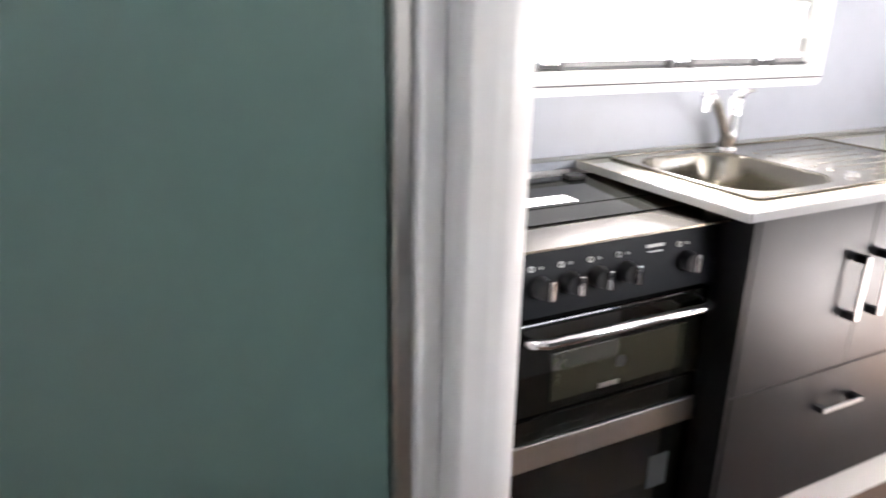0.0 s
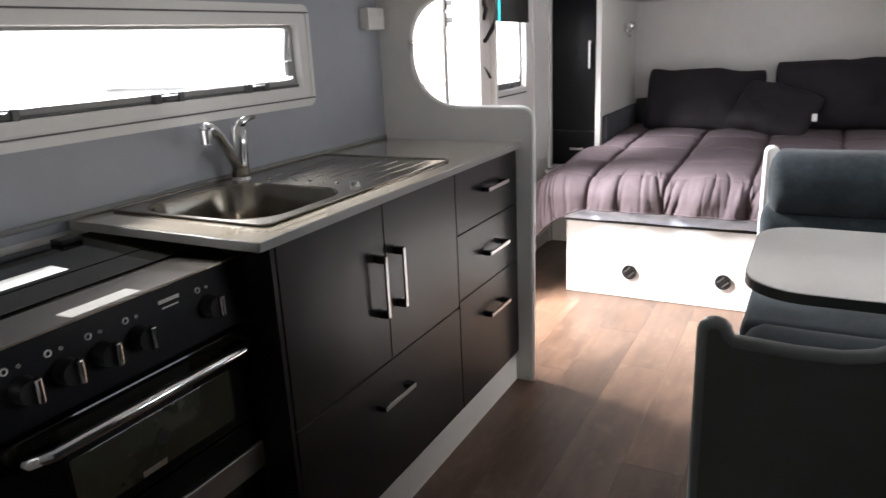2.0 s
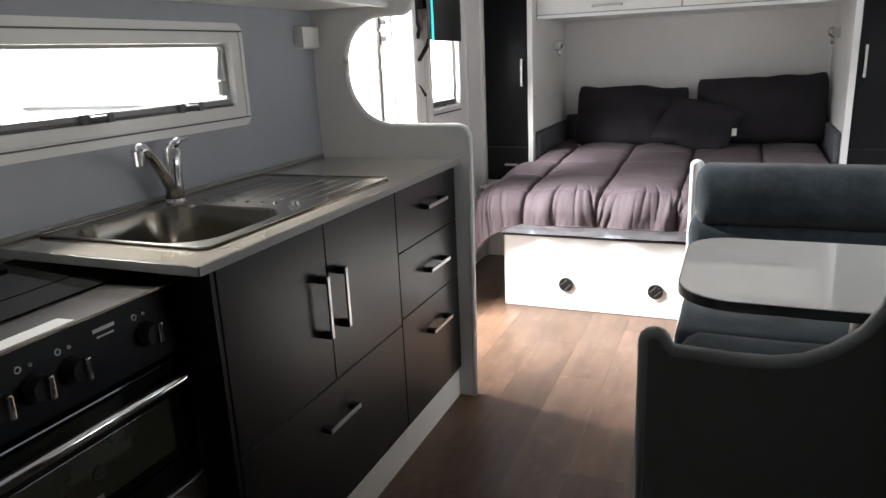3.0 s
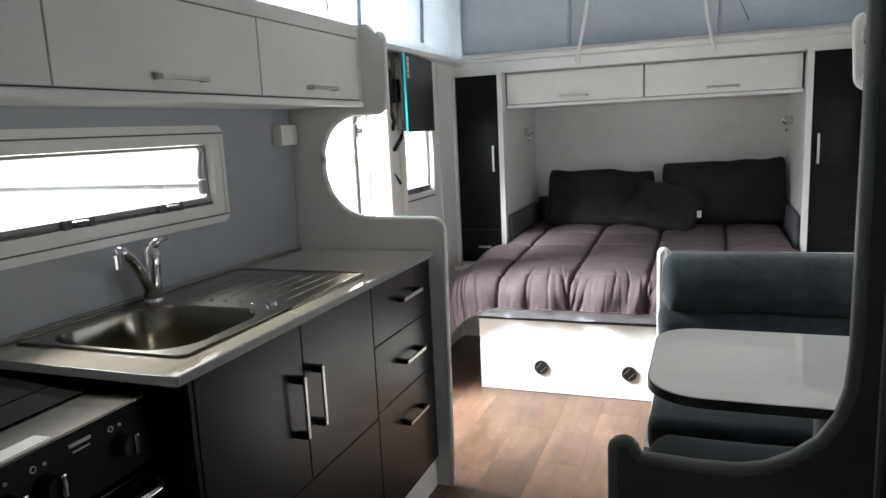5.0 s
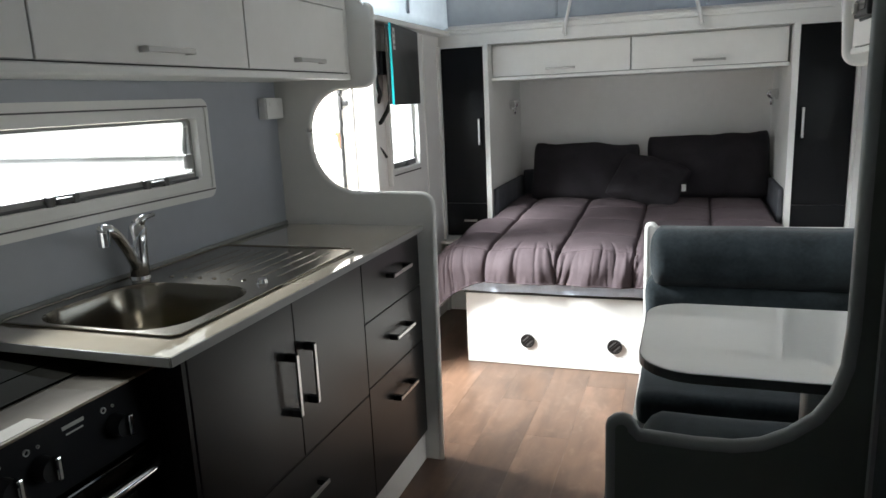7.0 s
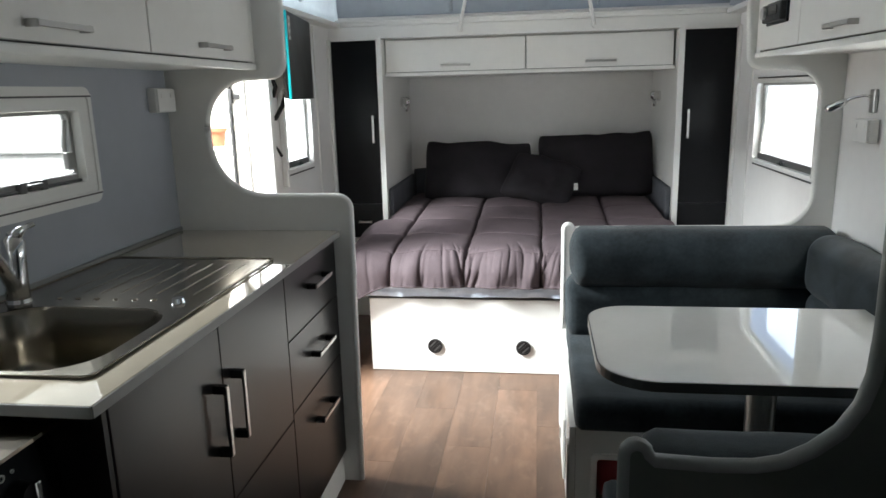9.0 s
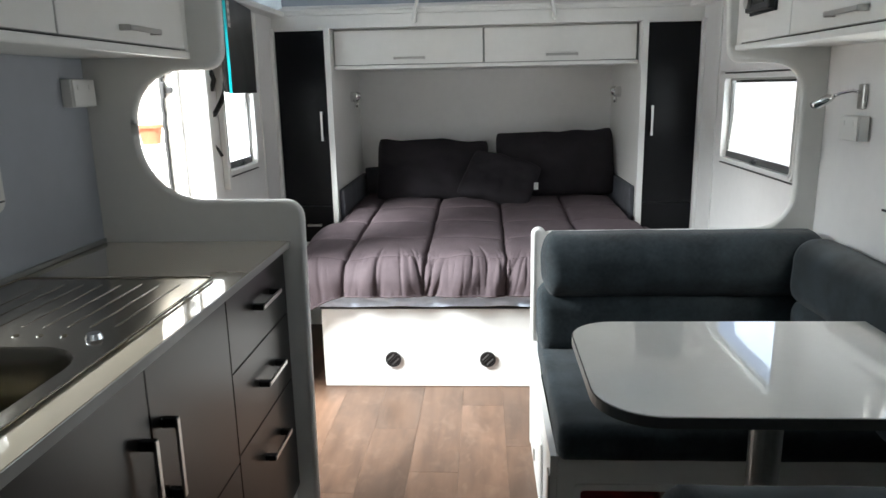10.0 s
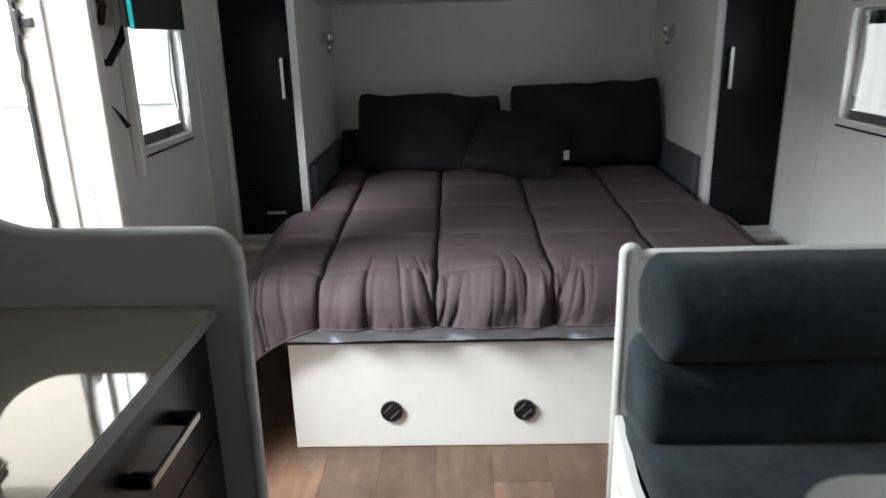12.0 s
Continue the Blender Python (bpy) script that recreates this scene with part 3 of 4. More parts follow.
edge_loop = [(a, b, TOP + 0.004) for a, b in o]
part("rolled_edge", tube(edge_loop, 0.0028, 6, closed=True), STEEL, sink, smooth=True)
bowl = bmesh.new()
prev = None
for k, (dz, inset, rr) in enumerate(((0.003, 0.0, 0.10), (-0.006, 0.004, 0.10), (-0.10, 0.010, 0.10), (-0.145, 0.018, 0.095), (-0.163, 0.042, 0.075), (-0.167, 0.10, 0.05))):
    loop = round_rect(-1.078 + inset, -0.683 - inset, 1.660 + inset, 2.012 - inset, rr, 6)
    vs = [bowl.verts.new((a, b, TOP + dz)) for a, b in loop]
    if prev:
        for i in range(len(vs)):
            bowl.faces.new((prev[i], prev[(i + 1) % len(vs)], vs[(i + 1) % len(vs)], vs[i]))
    prev = vs
bowl.faces.new(prev)
part("bowl", bowl, STEEL, sink, smooth=True)
part("waste", disc(-0.87, 1.84, TOP - 0.165, 0.035, 0.006, 'z'), CHROME, sink, "round sink waste")
part("overflow", disc(-0.712, 2.055, TOP + 0.008, 0.016, 0.012, 'z', r2=0.012), CHROME, sink, "chrome sink plug")
drain = bmesh.new()
slab(drain, -1.115, -0.657, 2.0585, 2.462, TOP + 0.001, TOP + 0.003)
part("drainer", drain, STEEL, sink)
for i in range(8):
    rx = -1.03 + i * 0.046
    part("rib", tube([(rx, 2.10 + 0.012 * (i % 2), TOP - 0.003), (rx, 2.125, TOP - 0.0006), (rx, 2.40, TOP - 0.0006), (rx, 2.43, TOP - 0.003)], 0.0052, 6), STEEL, sink, smooth=True)
for i in range(6):
    part("dimple", disc(-1.01 + i * 0.046, 2.072, TOP + 0.0045, 0.008, 0.004, 'z', 12, r2=0.004), STEEL, sink)

tap = thing("mixer_tap", -1.085, 2.04, TOP + 0.002, "chrome mixer tap with an angled spout on the bench", "tap")
part("base", disc(-1.085, 2.04, TOP + 0.008, 0.028, 0.012, 'z', r2=0.024), CHROME, tap, smooth=False)
part("body", tube([(-1.085, 2.04, TOP + 0.012), (-1.085, 2.041, TOP + 0.05), (-1.085, 2.046, TOP + 0.10), (-1.084, 2.052, TOP + 0.142), (-1.083, 2.055, TOP + 0.154)], [0.025, 0.025, 0.0245, 0.024, 0.012], 20), CHROME, tap, smooth=True)
part("spout", tube([(-1.083, 2.032, TOP + 0.035), (-1.072, 1.99, TOP + 0.095), (-1.063, 1.952, TOP + 0.140), (-1.057, 1.925, TOP + 0.158), (-1.053, 1.90, TOP + 0.160)], [0.015, 0.015, 0.0155, 0.016, 0.016], 16), CHROME, tap, smooth=True)
part("aerator", disc(-1.053, 1.903, TOP + 0.140, 0.0155, 0.036, 'z', 18), CHROME, tap)
part("lever", tube([(-1.083, 2.05, TOP + 0.148), (-1.08, 2.075, TOP + 0.164), (-1.076, 2.108, TOP + 0.168)], [0.017, 0.009, 0.006], 12), CHROME, tap, smooth=True)

# end panel of the kitchen, cut out in a D between bench and cupboards
EP0, EP1 = 2.89, 2.915
d_edge = [(-0.56, 0.0), (-0.548, 0.98), *arc(-0.588, 0.991, 0.04, 0, 90, 8), *arc(-0.828, 1.224, 0.192, 270, 180, 12),
          (-1.02, 1.27), *arc(-0.86, 1.268, 0.16, 180, 96, 12), (-0.80, 1.428), *arc(-0.785, 1.468, 0.04, 270, 360, 8), (-0.742, 1.65), *arc(-0.762, 1.672, 0.02, 0, 90, 4), ]
outline = [(LX + 0.001, 0.0), *d_edge, (-0.80, EAVE - 0.025), (LX + 0.001, EAVE - 0.025)]
end_panel = thing("partition_kitchen", -0.85, 2.9, 0, "white panel ending the kitchen with a D-shaped cut-out", "partition", kind="structure")
part("panel", prism(outline, 'y', EP0, EP1), WHITE, end_panel)
part("edge_trim", tube([(a, (EP0 + EP1) / 2, z) for a, z in d_edge], 0.0138, 8), EDGE, end_panel, smooth=True)

# overhead cupboards on the kitchen side
OHF = -0.829


def overhead(name, side, f, y0, y1, z0, z1, hy, label, group, plain=False):
    """side: +1 left wall. f: plane of the door."""
    X = LX if side > 0 else RX
    c = thing(name, (X + f) / 2, (y0 + y1) / 2, z0, label, "cupboard", group)
    b0 = sorted((X + side * 0.007, f - side * 0.02))
    part("body", box(b0[0], b0[1], y0 + 0.0008, y1 - 0.0008, z0 - 0.016, EAVE - 0.03), WHITE, c)
    df = sorted((f, f - side * 0.016))
    d = part("door", box(df[0], df[1], y0 + 0.0022, y1 - 0.0022, z0 + 0.0022, z1 - 0.0022, 0.0015, 1), WHITE, c)
    gap = sorted((f - side * 0.018, f - side * 0.0155))
    # black sheet behind the door puts the gap's shade into colour
    part("gap_shade", box(gap[0], gap[1], y0 + 0.001, y1 - 0.001, z0, z1), PLASTIC, c, "dark sheet standing for the shade round the door")
    if not plain:
        bar_handle(d, (f, hy - 0.08, z0 + 0.033), (f, hy + 0.08, z0 + 0.033), (side * 0.024, 0, 0), post=ALU)
    return c


for y0, y1, hy in ((1.06, 1.585, 1.3), (1.585, 2.268, 1.935), (2.268, 2.868, 2.59)):
    overhead("overhead_cupboard", 1, OHF, y0, y1, 1.468, 1.682, hy, "white overhead kitchen cupboard with a lift-up door", "kitchen overhead cupboards")
oh_rail = single("trim_cupboard_rail", box(OHF - 0.03, OHF - 0.002, 1.06, 2.888, 1.684, EAVE - 0.03), WHITE, "white rail above the kitchen cupboards", "trim", kind="structure")
oh_bot = single("trim_light_pelmet", box(OHF - 0.02, OHF + 0.004, 1.06, 2.888, 1.445, 1.4655, 0.004), EDGE, "white pelmet under the kitchen cupboards", "trim", kind="structure")
oh_end = single("trim_cupboard_end", box(OHF - 0.02, OHF - 0.001, 2.868, 2.889, 1.466, 1.684), WHITE, "white stile at the end of the cupboards", "trim", kind="structure")


def socket(name, side, y, z, label):
    X = LX if side > 0 else RX
    q = sorted((X + side * 0.006, X + side * 0.036))
    s = thing(name, X, y, z, label, "power point")
    part("mounting_block", box(q[0], q[1], y - 0.055, y + 0.055, z - 0.038, z + 0.038, 0.004), WHITEPLASTIC, s)
    q2 = sorted((X + side * 0.036, X + side * 0.042))
    part("plate", box(q2[0], q2[1], y - 0.053, y + 0.053, z - 0.036, z + 0.036, 0.002), WHITEPLASTIC, s)
    for dy in (-0.028, 0.028):
        q3 = sorted((X + side * 0.042, X + side * 0.044))
        part("rocker", box(q3[0], q3[1], y + dy - 0.008, y + dy + 0.008, z + 0.008, z + 0.024, 0.001), WHITEPLASTIC, s)


socket("power_point", 1, 2.825, 1.358, "white double power point on the splashback")
socket("power_point", -1, 3.14, 1.205, "white double power point above the dinette seat")

# ---- cooker ----
ck = thing("cooker", -0.92, 1.335, 0, "black caravan cooker with glass lid, grill and oven", "cooker")
CF = -0.685
CY0, CY1 = 1.06, 1.600
part("body", box(LX + 0.02, CF - 0.03, CY0 + 0.002, CY1 - 0.002, 0.0, 0.876), ENAMEL, ck)
part("lid", prism([(LX + 0.05, 0.889), (-0.884, 0.882), (-0.884, 0.888), (LX + 0.05, 0.895)], 'y', CY0 + 0.006, CY1 - 0.006), BLACKGLASS, ck, "black glass lid, shut")
part("lid_flap", prism([(-0.880, 0.881), (-0.791, 0.8785), (-0.791, 0.8845), (-0.880, 0.887)], 'y', CY0 + 0.006, CY1 - 0.006), BLACKGLASS, ck, "hinged front flap of the glass lid")
part("front_strip", prism([(-0.788, 0.8790), (-0.656, 0.8810), (-0.652, 0.8835), (-0.656, 0.8865), (-0.788, 0.8808)], 'y', CY0 + 0.004, CY1 - 0.004), POLISHED, ck, "polished steel strip along the front")
part("lid_trim", box(CF - 0.016, CF - 0.006, CY0 + 0.004, CY1 - 0.004, 0.8765, 0.884, 0.002), ALU, ck, "steel front trim")
for hy in (1.12, 1.49):
    part("lid_hinge", box(LX + 0.06, LX + 0.10, hy - 0.025, hy + 0.025, 0.8935, 0.905, 0.003), PLASTIC, ck)
part("sticker", prism([(-1.03, 0.8915), (-0.90, 0.8883), (-0.90, 0.8889), (-1.03, 0.8922)], 'y', 1.20, 1.375), PAPER, ck, "white paper sticker")
part("sticker", prism([(-0.705, 0.8842), (-0.664, 0.8860), (-0.664, 0.8868), (-0.705, 0.8850)], 'y', 1.215, 1.345), LABEL, ck, "worn grey sticker")
panel_out = [(CF - 0.03, 0.738), (CF + 0.002, 0.738), (CF - 0.018, 0.872), (CF - 0.03, 0.8755)]
part("control_panel", prism(panel_out, 'y', CY0, CY1), ENAMEL, ck)
for ky in (1.134, 1.203, 1.273, 1.345, 1.508):
    kz = 0.797
    kx = CF - 0.006
    kn = part("knob", disc(kx + 0.012, ky, kz, 0.022, 0.026, 'x', 24, r2=0.019), PLASTIC, ck)
    part("grip", box(kx + 0.02, kx + 0.034, ky + 0.002, ky + 0.013, kz - 0.021, kz + 0.021, 0.003), CHROME, kn, "chrome grip insert")
    for dx_, rr in ((-0.018, 0.006), (0.004, 0.003)):
        o2 = arc(ky + dx_, kz + 0.036, rr, 0, 360, 14)[:-1]
        i2 = arc(ky + dx_, kz + 0.036, rr * 0.7, 0, 360, 14)[:-1]
        part("marking", ring(o2, i2, 'x', kx - 0.008, kx - 0.004), PAPER, ck, "printed burner mark")
# maker's plate: plain bars
part("maker_mark", box(CF - 0.018, CF - 0.0125, 1.40, 1.447, 0.834, 0.842), PAPER, ck, "small white maker's mark")
part("maker_mark", box(CF - 0.016, CF - 0.0105, 1.405, 1.442, 0.825, 0.828), PAPER, ck, "small white maker's mark")
od = part("grill_door", box(CF - 0.029, CF - 0.004, CY0 + 0.004, CY1 - 0.004, 0.515, 0.722, 0.004), BLACKGLASS, ck, "black grill door")
part("door_window", box(CF - 0.0035, CF - 0.002, 1.175, 1.533, 0.538, 0.648, 0.0005), OVENGLASS, od, "smoked oven glass")
part("badge", disc(CF - 0.001, 1.354, 0.593, 0.014, 0.003, 'x', 20), PLASTIC, od)
part("badge", box(CF - 0.0018, CF - 0.0008, 1.30, 1.352, 0.540, 0.551), ALU, od, "silver maker's badge")
hb = tube([(CF - 0.004, 1.10, 0.692), (CF + 0.028, 1.103, 0.697), (CF + 0.040, 1.13, 0.698), (CF + 0.040, 1.535, 0.698), (CF + 0.028, 1.562, 0.697), (CF - 0.004, 1.566, 0.692)], 0.011, 12)
part("handle", hb, CHROME, od, "chrome bar handle", smooth=True)
ov = part("oven_door", box(CF - 0.029, CF - 0.006, CY0 + 0.004, CY1 - 0.004, 0.13, 0.508, 0.004), BLACKGLASS, ck, "black glass oven door")
part("door_strip", box(CF - 0.0058, CF + 0.002, CY0 + 0.006, CY1 - 0.006, 0.388, 0.45, 0.002), ALU, ov, "satin steel door strip")
part("sticker", box(CF - 0.0058, CF - 0.0052, 1.48, 1.54, 0.22, 0.31), DARKEDGE, ov)
part("plinth", box(CF - 0.05, CF - 0.032, CY0, CY1, 0.0, 0.125), ENAMEL, ck)

# tall white post and green door beside the cooker
single("wall_cooker_side", box(LX + 0.001, -0.73, 1.03, 1.056, 0.0, 1.44), WHITE, "white side panel beside the cooker", "panel", kind="structure")
ens = thing("partition_washroom", -0.6, 0.6, 0, "white washroom partition with rounded corner post", "partition", kind="structure")
post = [*arc(-0.580, 0.939, 0.065, 0, 90, 12), (-0.60, 1.004), (-0.60, 0.87), (-0.545, 0.87), *arc(-0.545, 0.892, 0.022, 270, 330, 5), (-0.518, 0.915)]
part("corner_post", prism([(a, b) for a, b in post], 'z', 0.0, EAVE - 0.026), WHITE, ens)
part("door_track", box(-0.63, -0.575, 0.825, 0.868, 0.0, EAVE - 0.026, 0.006), EDGE, ens)
part("door_track", box(-0.62, -0.59, 0.79, 0.8245, 0.0, EAVE - 0.026, 0.006), ALU, ens)
part("partition_wall", box(-0.66, -0.625, REAR, 0.789, 0.0, EAVE - 0.026), WHITE, ens)
part("cross_wall", box(LX + 0.001, -0.605, 0.975, 1.002, 0.0, EAVE - 0.026), WHITE, ens)
gd = thing("sliding_door", -0.605, 0.2, 0, "plain green-grey washroom sliding door", "door")
part("door_leaf", box(-0.6245, -0.602, REAR + 0.3, 0.788, 0.01, EAVE - 0.03, 0.003), GREEN, gd)

# ---- dinette ----
FP0, FP1 = 3.385, 3.41
far_edge = [(0.176, 0.0), (0.176, 0.826), *arc(0.188, 0.830, 0.012, 180, 0, 6), (0.206, 0.822), (0.23, 0.826), (0.90, 0.830), *arc(0.95, 0.965, 0.133, 275, 360, 10), (1.083, 1.20),
            *arc(0.963, 1.304, 0.12, 0, 84, 10), (0.875, 1.426), *arc(0.862, 1.464, 0.038, 270, 180, 8), (0.815, 1.62), *arc(0.837, 1.642, 0.022, 180, 90, 4)]
far_out = [*far_edge, (0.88, EAVE - 0.025), (RX - 0.001, EAVE - 0.025), (RX - 0.001, 0.0)]
fp = thing("partition_dinette", 0.66, 3.4, 0, "white dinette partition with a D-shaped cut-out", "partition", kind="structure")
part("panel", prism(far_out, 'y', FP0, FP1), WHITE, fp)
part("edge_trim", tube([(a, (FP0 + FP1) / 2, z) for a, z in far_edge], 0.0138, 8), EDGE, fp, smooth=True)

NP0, NP1 = 1.645, 1.67
near_edge = [(0.206, 0.0), (0.206, 0.825), *arc(0.219, 0.827, 0.013, 180, 0, 6), (0.245, 0.814), (0.33, 0.810), (0.39, 0.812), (0.43, 0.821), (0.468, 0.842), (0.505, 0.874),
             (0.529, 0.915), (0.541, 0.96), (0.545, 1.02), (0.545, EAVE - 0.028)]
near_out = [*near_edge, (RX - 0.001, EAVE - 0.028), (RX - 0.001, 0.0)]
npn = thing("partition_fridge", 0.7, 1.66, 0, "dark grey partition with a swept curve beside the dinette", "partition", kind="structure")
part("panel", prism(near_out, 'y', NP0, NP1), DARKPANEL, npn)
part("edge_trim", tube([(a, (NP0 + NP1) / 2, z) for a, z in near_edge], 0.0138, 8), GREYEDGE, npn, smooth=True)

# fridge column near the camera
fr = thing("fridge", 0.86, 1.25, 0, "dark textured caravan fridge in a tall cabinet", "fridge")
part("body", box(0.60, RX - 0.002, 0.99, 1.625, 0.02, 1.30, 0.004), DARKPANEL, fr)
part("door", box(0.572, 0.598, 1.0, 1.622, 0.10, 1.292, 0.006), material("textured_dark_door", (0.035, 0.038, 0.042), 0.45, vary=0.2, scale=20, bump=0.5, bump_scale=250), fr, "dark leather-grain door")
part("door_frame", ring(round_rect(0.992, 1.63, 0.09, 1.31, 0.01), round_rect(1.006, 1.616, 0.106, 1.288, 0.008), 'x', 0.566, 0.5995), GREYPLASTIC, fr, "grey frame")
part("plinth", box(0.62, RX - 0.002, 0.99, 1.625, 0.0, 0.019), PLASTIC, fr)
tall = thing("tall_cupboard", 0.86, 1.3, 1.31, "dark tall cupboard above the fridge", "cupboard")
part("body", box(0.585, RX - 0.002, 0.99, 1.643, 1.312, EAVE - 0.03), DARKPANEL, tall)
part("door", box(0.568, 0.5835, 0.995, 1.62, 1.32, 1.72, 0.002), DARKPANEL, tall)

# far bench with cushions
b1 = thing("dinette_bench", 0.66, 3.05, 0, "white dinette bench box with a side hatch", "bench", "dinette benches")
part("front_panel", pierced('y', 2.665, 2.68, 0.19, RX - 0.002, 0.0, 0.358, [(0.25, 0.56, 0.06, 0.258)]), WHITE, b1)
side_out = [(2.665, 0.0), (2.665, 0.356), (3.20, 0.356), (3.384, 0.42), (3.384, 0.0)]
part("side_panel", prism(side_out, 'x', 0.17, 0.188), WHITE, b1)
part("side_hatch", box(0.160, 0.1685, 2.88, 3.33, 0.05, 0.272, 0.003), WHITE, b1)
part("hatch_latch", box(0.154, 0.1595, 3.08, 3.10, 0.10, 0.14, 0.002), ALU, b1, "small steel latch")
part("corner_strip", box(0.163, 0.1695, 2.660, 2.70, 0.0, 0.30, 0.002), ALU, b1, "aluminium corner strip")
part("hatch_frame", ring(round_rect(0.236, 0.574, 0.046, 0.272, 0.015), round_rect(0.254, 0.556, 0.064, 0.254, 0.010), 'y', 2.658, 2.6648), EDGE, b1)
part("shelf_back", box(0.19, 1.1, 3.30, 3.31, 0.0, 0.32), DARKPANEL, b1)
ext = thing("fire_extinguisher", 0.40, 2.78, 0.0, "red fire extinguisher lying in the bench locker", "extinguisher")
part("cylinder", tube([(0.255, 2.78, 0.16), (0.27, 2.78, 0.16), (0.47, 2.78, 0.16), (0.50, 2.78, 0.16)], [0.05, 0.085, 0.085, 0.03], 20), RED, ext, smooth=True)
part("label", box(0.36, 0.41, 2.690, 2.6945, 0.14, 0.19), PAPER, ext)
part("bracket", box(0.30, 0.48, 2.75, 2.81, 0.0, 0.08), PLASTIC, ext)

SC = thing("seat_cushion", 0.66, 3.0, 0.33, "blue-charcoal suede bench seat cushion", "cushion", "dinette cushions")
part("cover", cushion(0.185, 1.145, 2.612, 3.36, 0.36, 0.466, 7, 30, 0.006, 1), SUEDE, SC, smooth=True)
BC = thing("backrest_cushion", 0.62, 3.28, 0.43, "blue-charcoal suede backrest with two bolsters", "cushion", "dinette cushions")
part("lower_bolster", cushion(0.176, 1.145, 3.18, 3.383, 0.43, 0.668, 7, 28, 0.006, 2), SUEDE, BC, smooth=True)
part("upper_bolster", cushion(0.192, 1.13, 3.155, 3.384, 0.638, 0.860, 5.6, 30, 0.007, 3), SUEDE, BC, smooth=True)
RC = thing("backrest_cushion", 1.05, 2.7, 0.43, "blue-charcoal suede backrest along the window wall", "cushion", "dinette cushions")
part("lower_bolster", cushion(1.0, 1.147, 2.0, 3.19, 0.43, 0.655, 7, 26, 0.006, 4), SUEDE, RC, smooth=True)
part("upper_bolster", cushion(0.985, 1.148, 2.50, 3.165, 0.635, 0.855, 5.6, 28, 0.007, 5, 0.25), SUEDE, RC, smooth=True)

b2 = thing("dinette_bench", 0.66, 1.95, 0, "white dinette bench box under the grey cushion", "bench", "dinette benches")
part("front_panel", box(0.21, RX - 0.002, 2.165, 2.18, 0.0, 0.33), WHITE, b2)
part("side_panel", prism([(1.671, 0.0), (1.671, 0.36), (2.165, 0.325), (2.165, 0.0)], 'x', 0.206, 0.222), WHITE, b2)
SC2 = thing("seat_cushion", 0.66, 1.95, 0.33, "blue-charcoal suede bench seat cushion", "cushion", "dinette cushions")
part("cover", cushion(0.226, 1.145, 1.70, 2.24, 0.332, 0.45, 9, 24, 0.006, 8), SUEDE, SC2, smooth=True)
BC2 = thing("backrest_cushion", 0.66, 1.76, 0.43, "blue-charcoal suede backrest against the grey partition", "cushion", "dinette cushions")
part("lower_bolster", cushion(0.232, 1.145, 1.672, 1.86, 0.43, 0.62, 7, 24, 0.006, 9), SUEDE, BC2, smooth=True)
part("upper_bolster", cushion(0.238, 1.145, 1.672, 1.90, 0.58, 0.786, 4.8, 26, 0.007, 10), SUEDE, BC2, smooth=True)

# table
tb = thing("dinette_table", 0.66, 2.42, 0, "white gloss dinette table with a dark edge on a steel post", "table")
t_out = [(RX - 0.03, 2.143), (RX - 0.03, 2.696), *arc(0.33, 2.58, 0.116, 90, 180, 8), *arc(0.345, 2.275, 0.132, 180, 270, 10)]
part("tabletop", prism(t_out, 'z', 0.716, 0.735), TABLE, tb)
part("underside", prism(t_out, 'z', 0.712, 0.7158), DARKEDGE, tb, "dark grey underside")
def grown(loop, d, cx=0.7, cy=2.42):
    """The table's outline, larger by d all round."""
    return [(a + math.copysign(d, a - cx), b + math.copysign(d, b - cy)) for a, b in loop]


part("edge_strip", ring(grown(t_out, 0.0025), grown(t_out, 0.0004), 'z', 0.711, 0.7335), DARKEDGE, tb, "dark edge strip")
part("post", disc(0.632, 2.40, 0.36, 0.036, 0.688, 'z', 28), ALU, tb, "brushed aluminium post", smooth=False)
part("foot", disc(0.632, 2.40, 0.01, 0.09, 0.016, 'z', 28, r2=0.075), ALU, tb)

# overhead cupboards on the dinette side, with the radio
for y0, y1, hy, pl in ((2.967, 3.335, 3.1, True), (2.30, 2.967, 2.64, False), (1.672, 2.30, 1.98, False)):
    c = overhead("overhead_cupboard", -1, 0.838, y0, y1, 1.473, 1.685, hy, "white overhead dinette cupboard" + (" with a radio let into its front" if pl else " with a lift-up door"),
                 "dinette overhead cupboards", pl)
single("trim_cupboard_stile", box(0.839, 0.858, 3.335, 3.384, 1.458, 1.69), WHITE, "white stile at the end of the dinette cupboards", "trim", kind="structure")
single("trim_dinette_pelmet", box(0.834, 0.858, 1.672, 3.384, 1.452, 1.4705, 0.004), EDGE, "white pelmet under the dinette cupboards", "trim", kind="structure")
single("trim_dinette_rail", box(0.840, 0.868, 1.672, 3.384, 1.687, EAVE - 0.03), WHITE, "white rail above the dinette cupboards", "trim", kind="structure")
rd = thing("car_radio", 0.835, 3.15, 1.58, "black car radio let into a white cupboard front", "radio")
part("face", box(0.812, 0.8375, 3.07, 3.255, 1.558, 1.615, 0.006), PLASTIC, rd)
part("display", box(0.810, 0.8118, 3.10, 3.18, 1.578, 1.606, 0.0005), BLACKGLASS, rd, "dark display window")
part("dial", disc(0.808, 3.222, 1.588, 0.018, 0.012, 'x', 24), ALU, rd, "silver volume dial")
part("collar", box(0.83, 0.8376, 3.06, 3.262, 1.55, 1.622, 0.003), ENAMEL, rd)

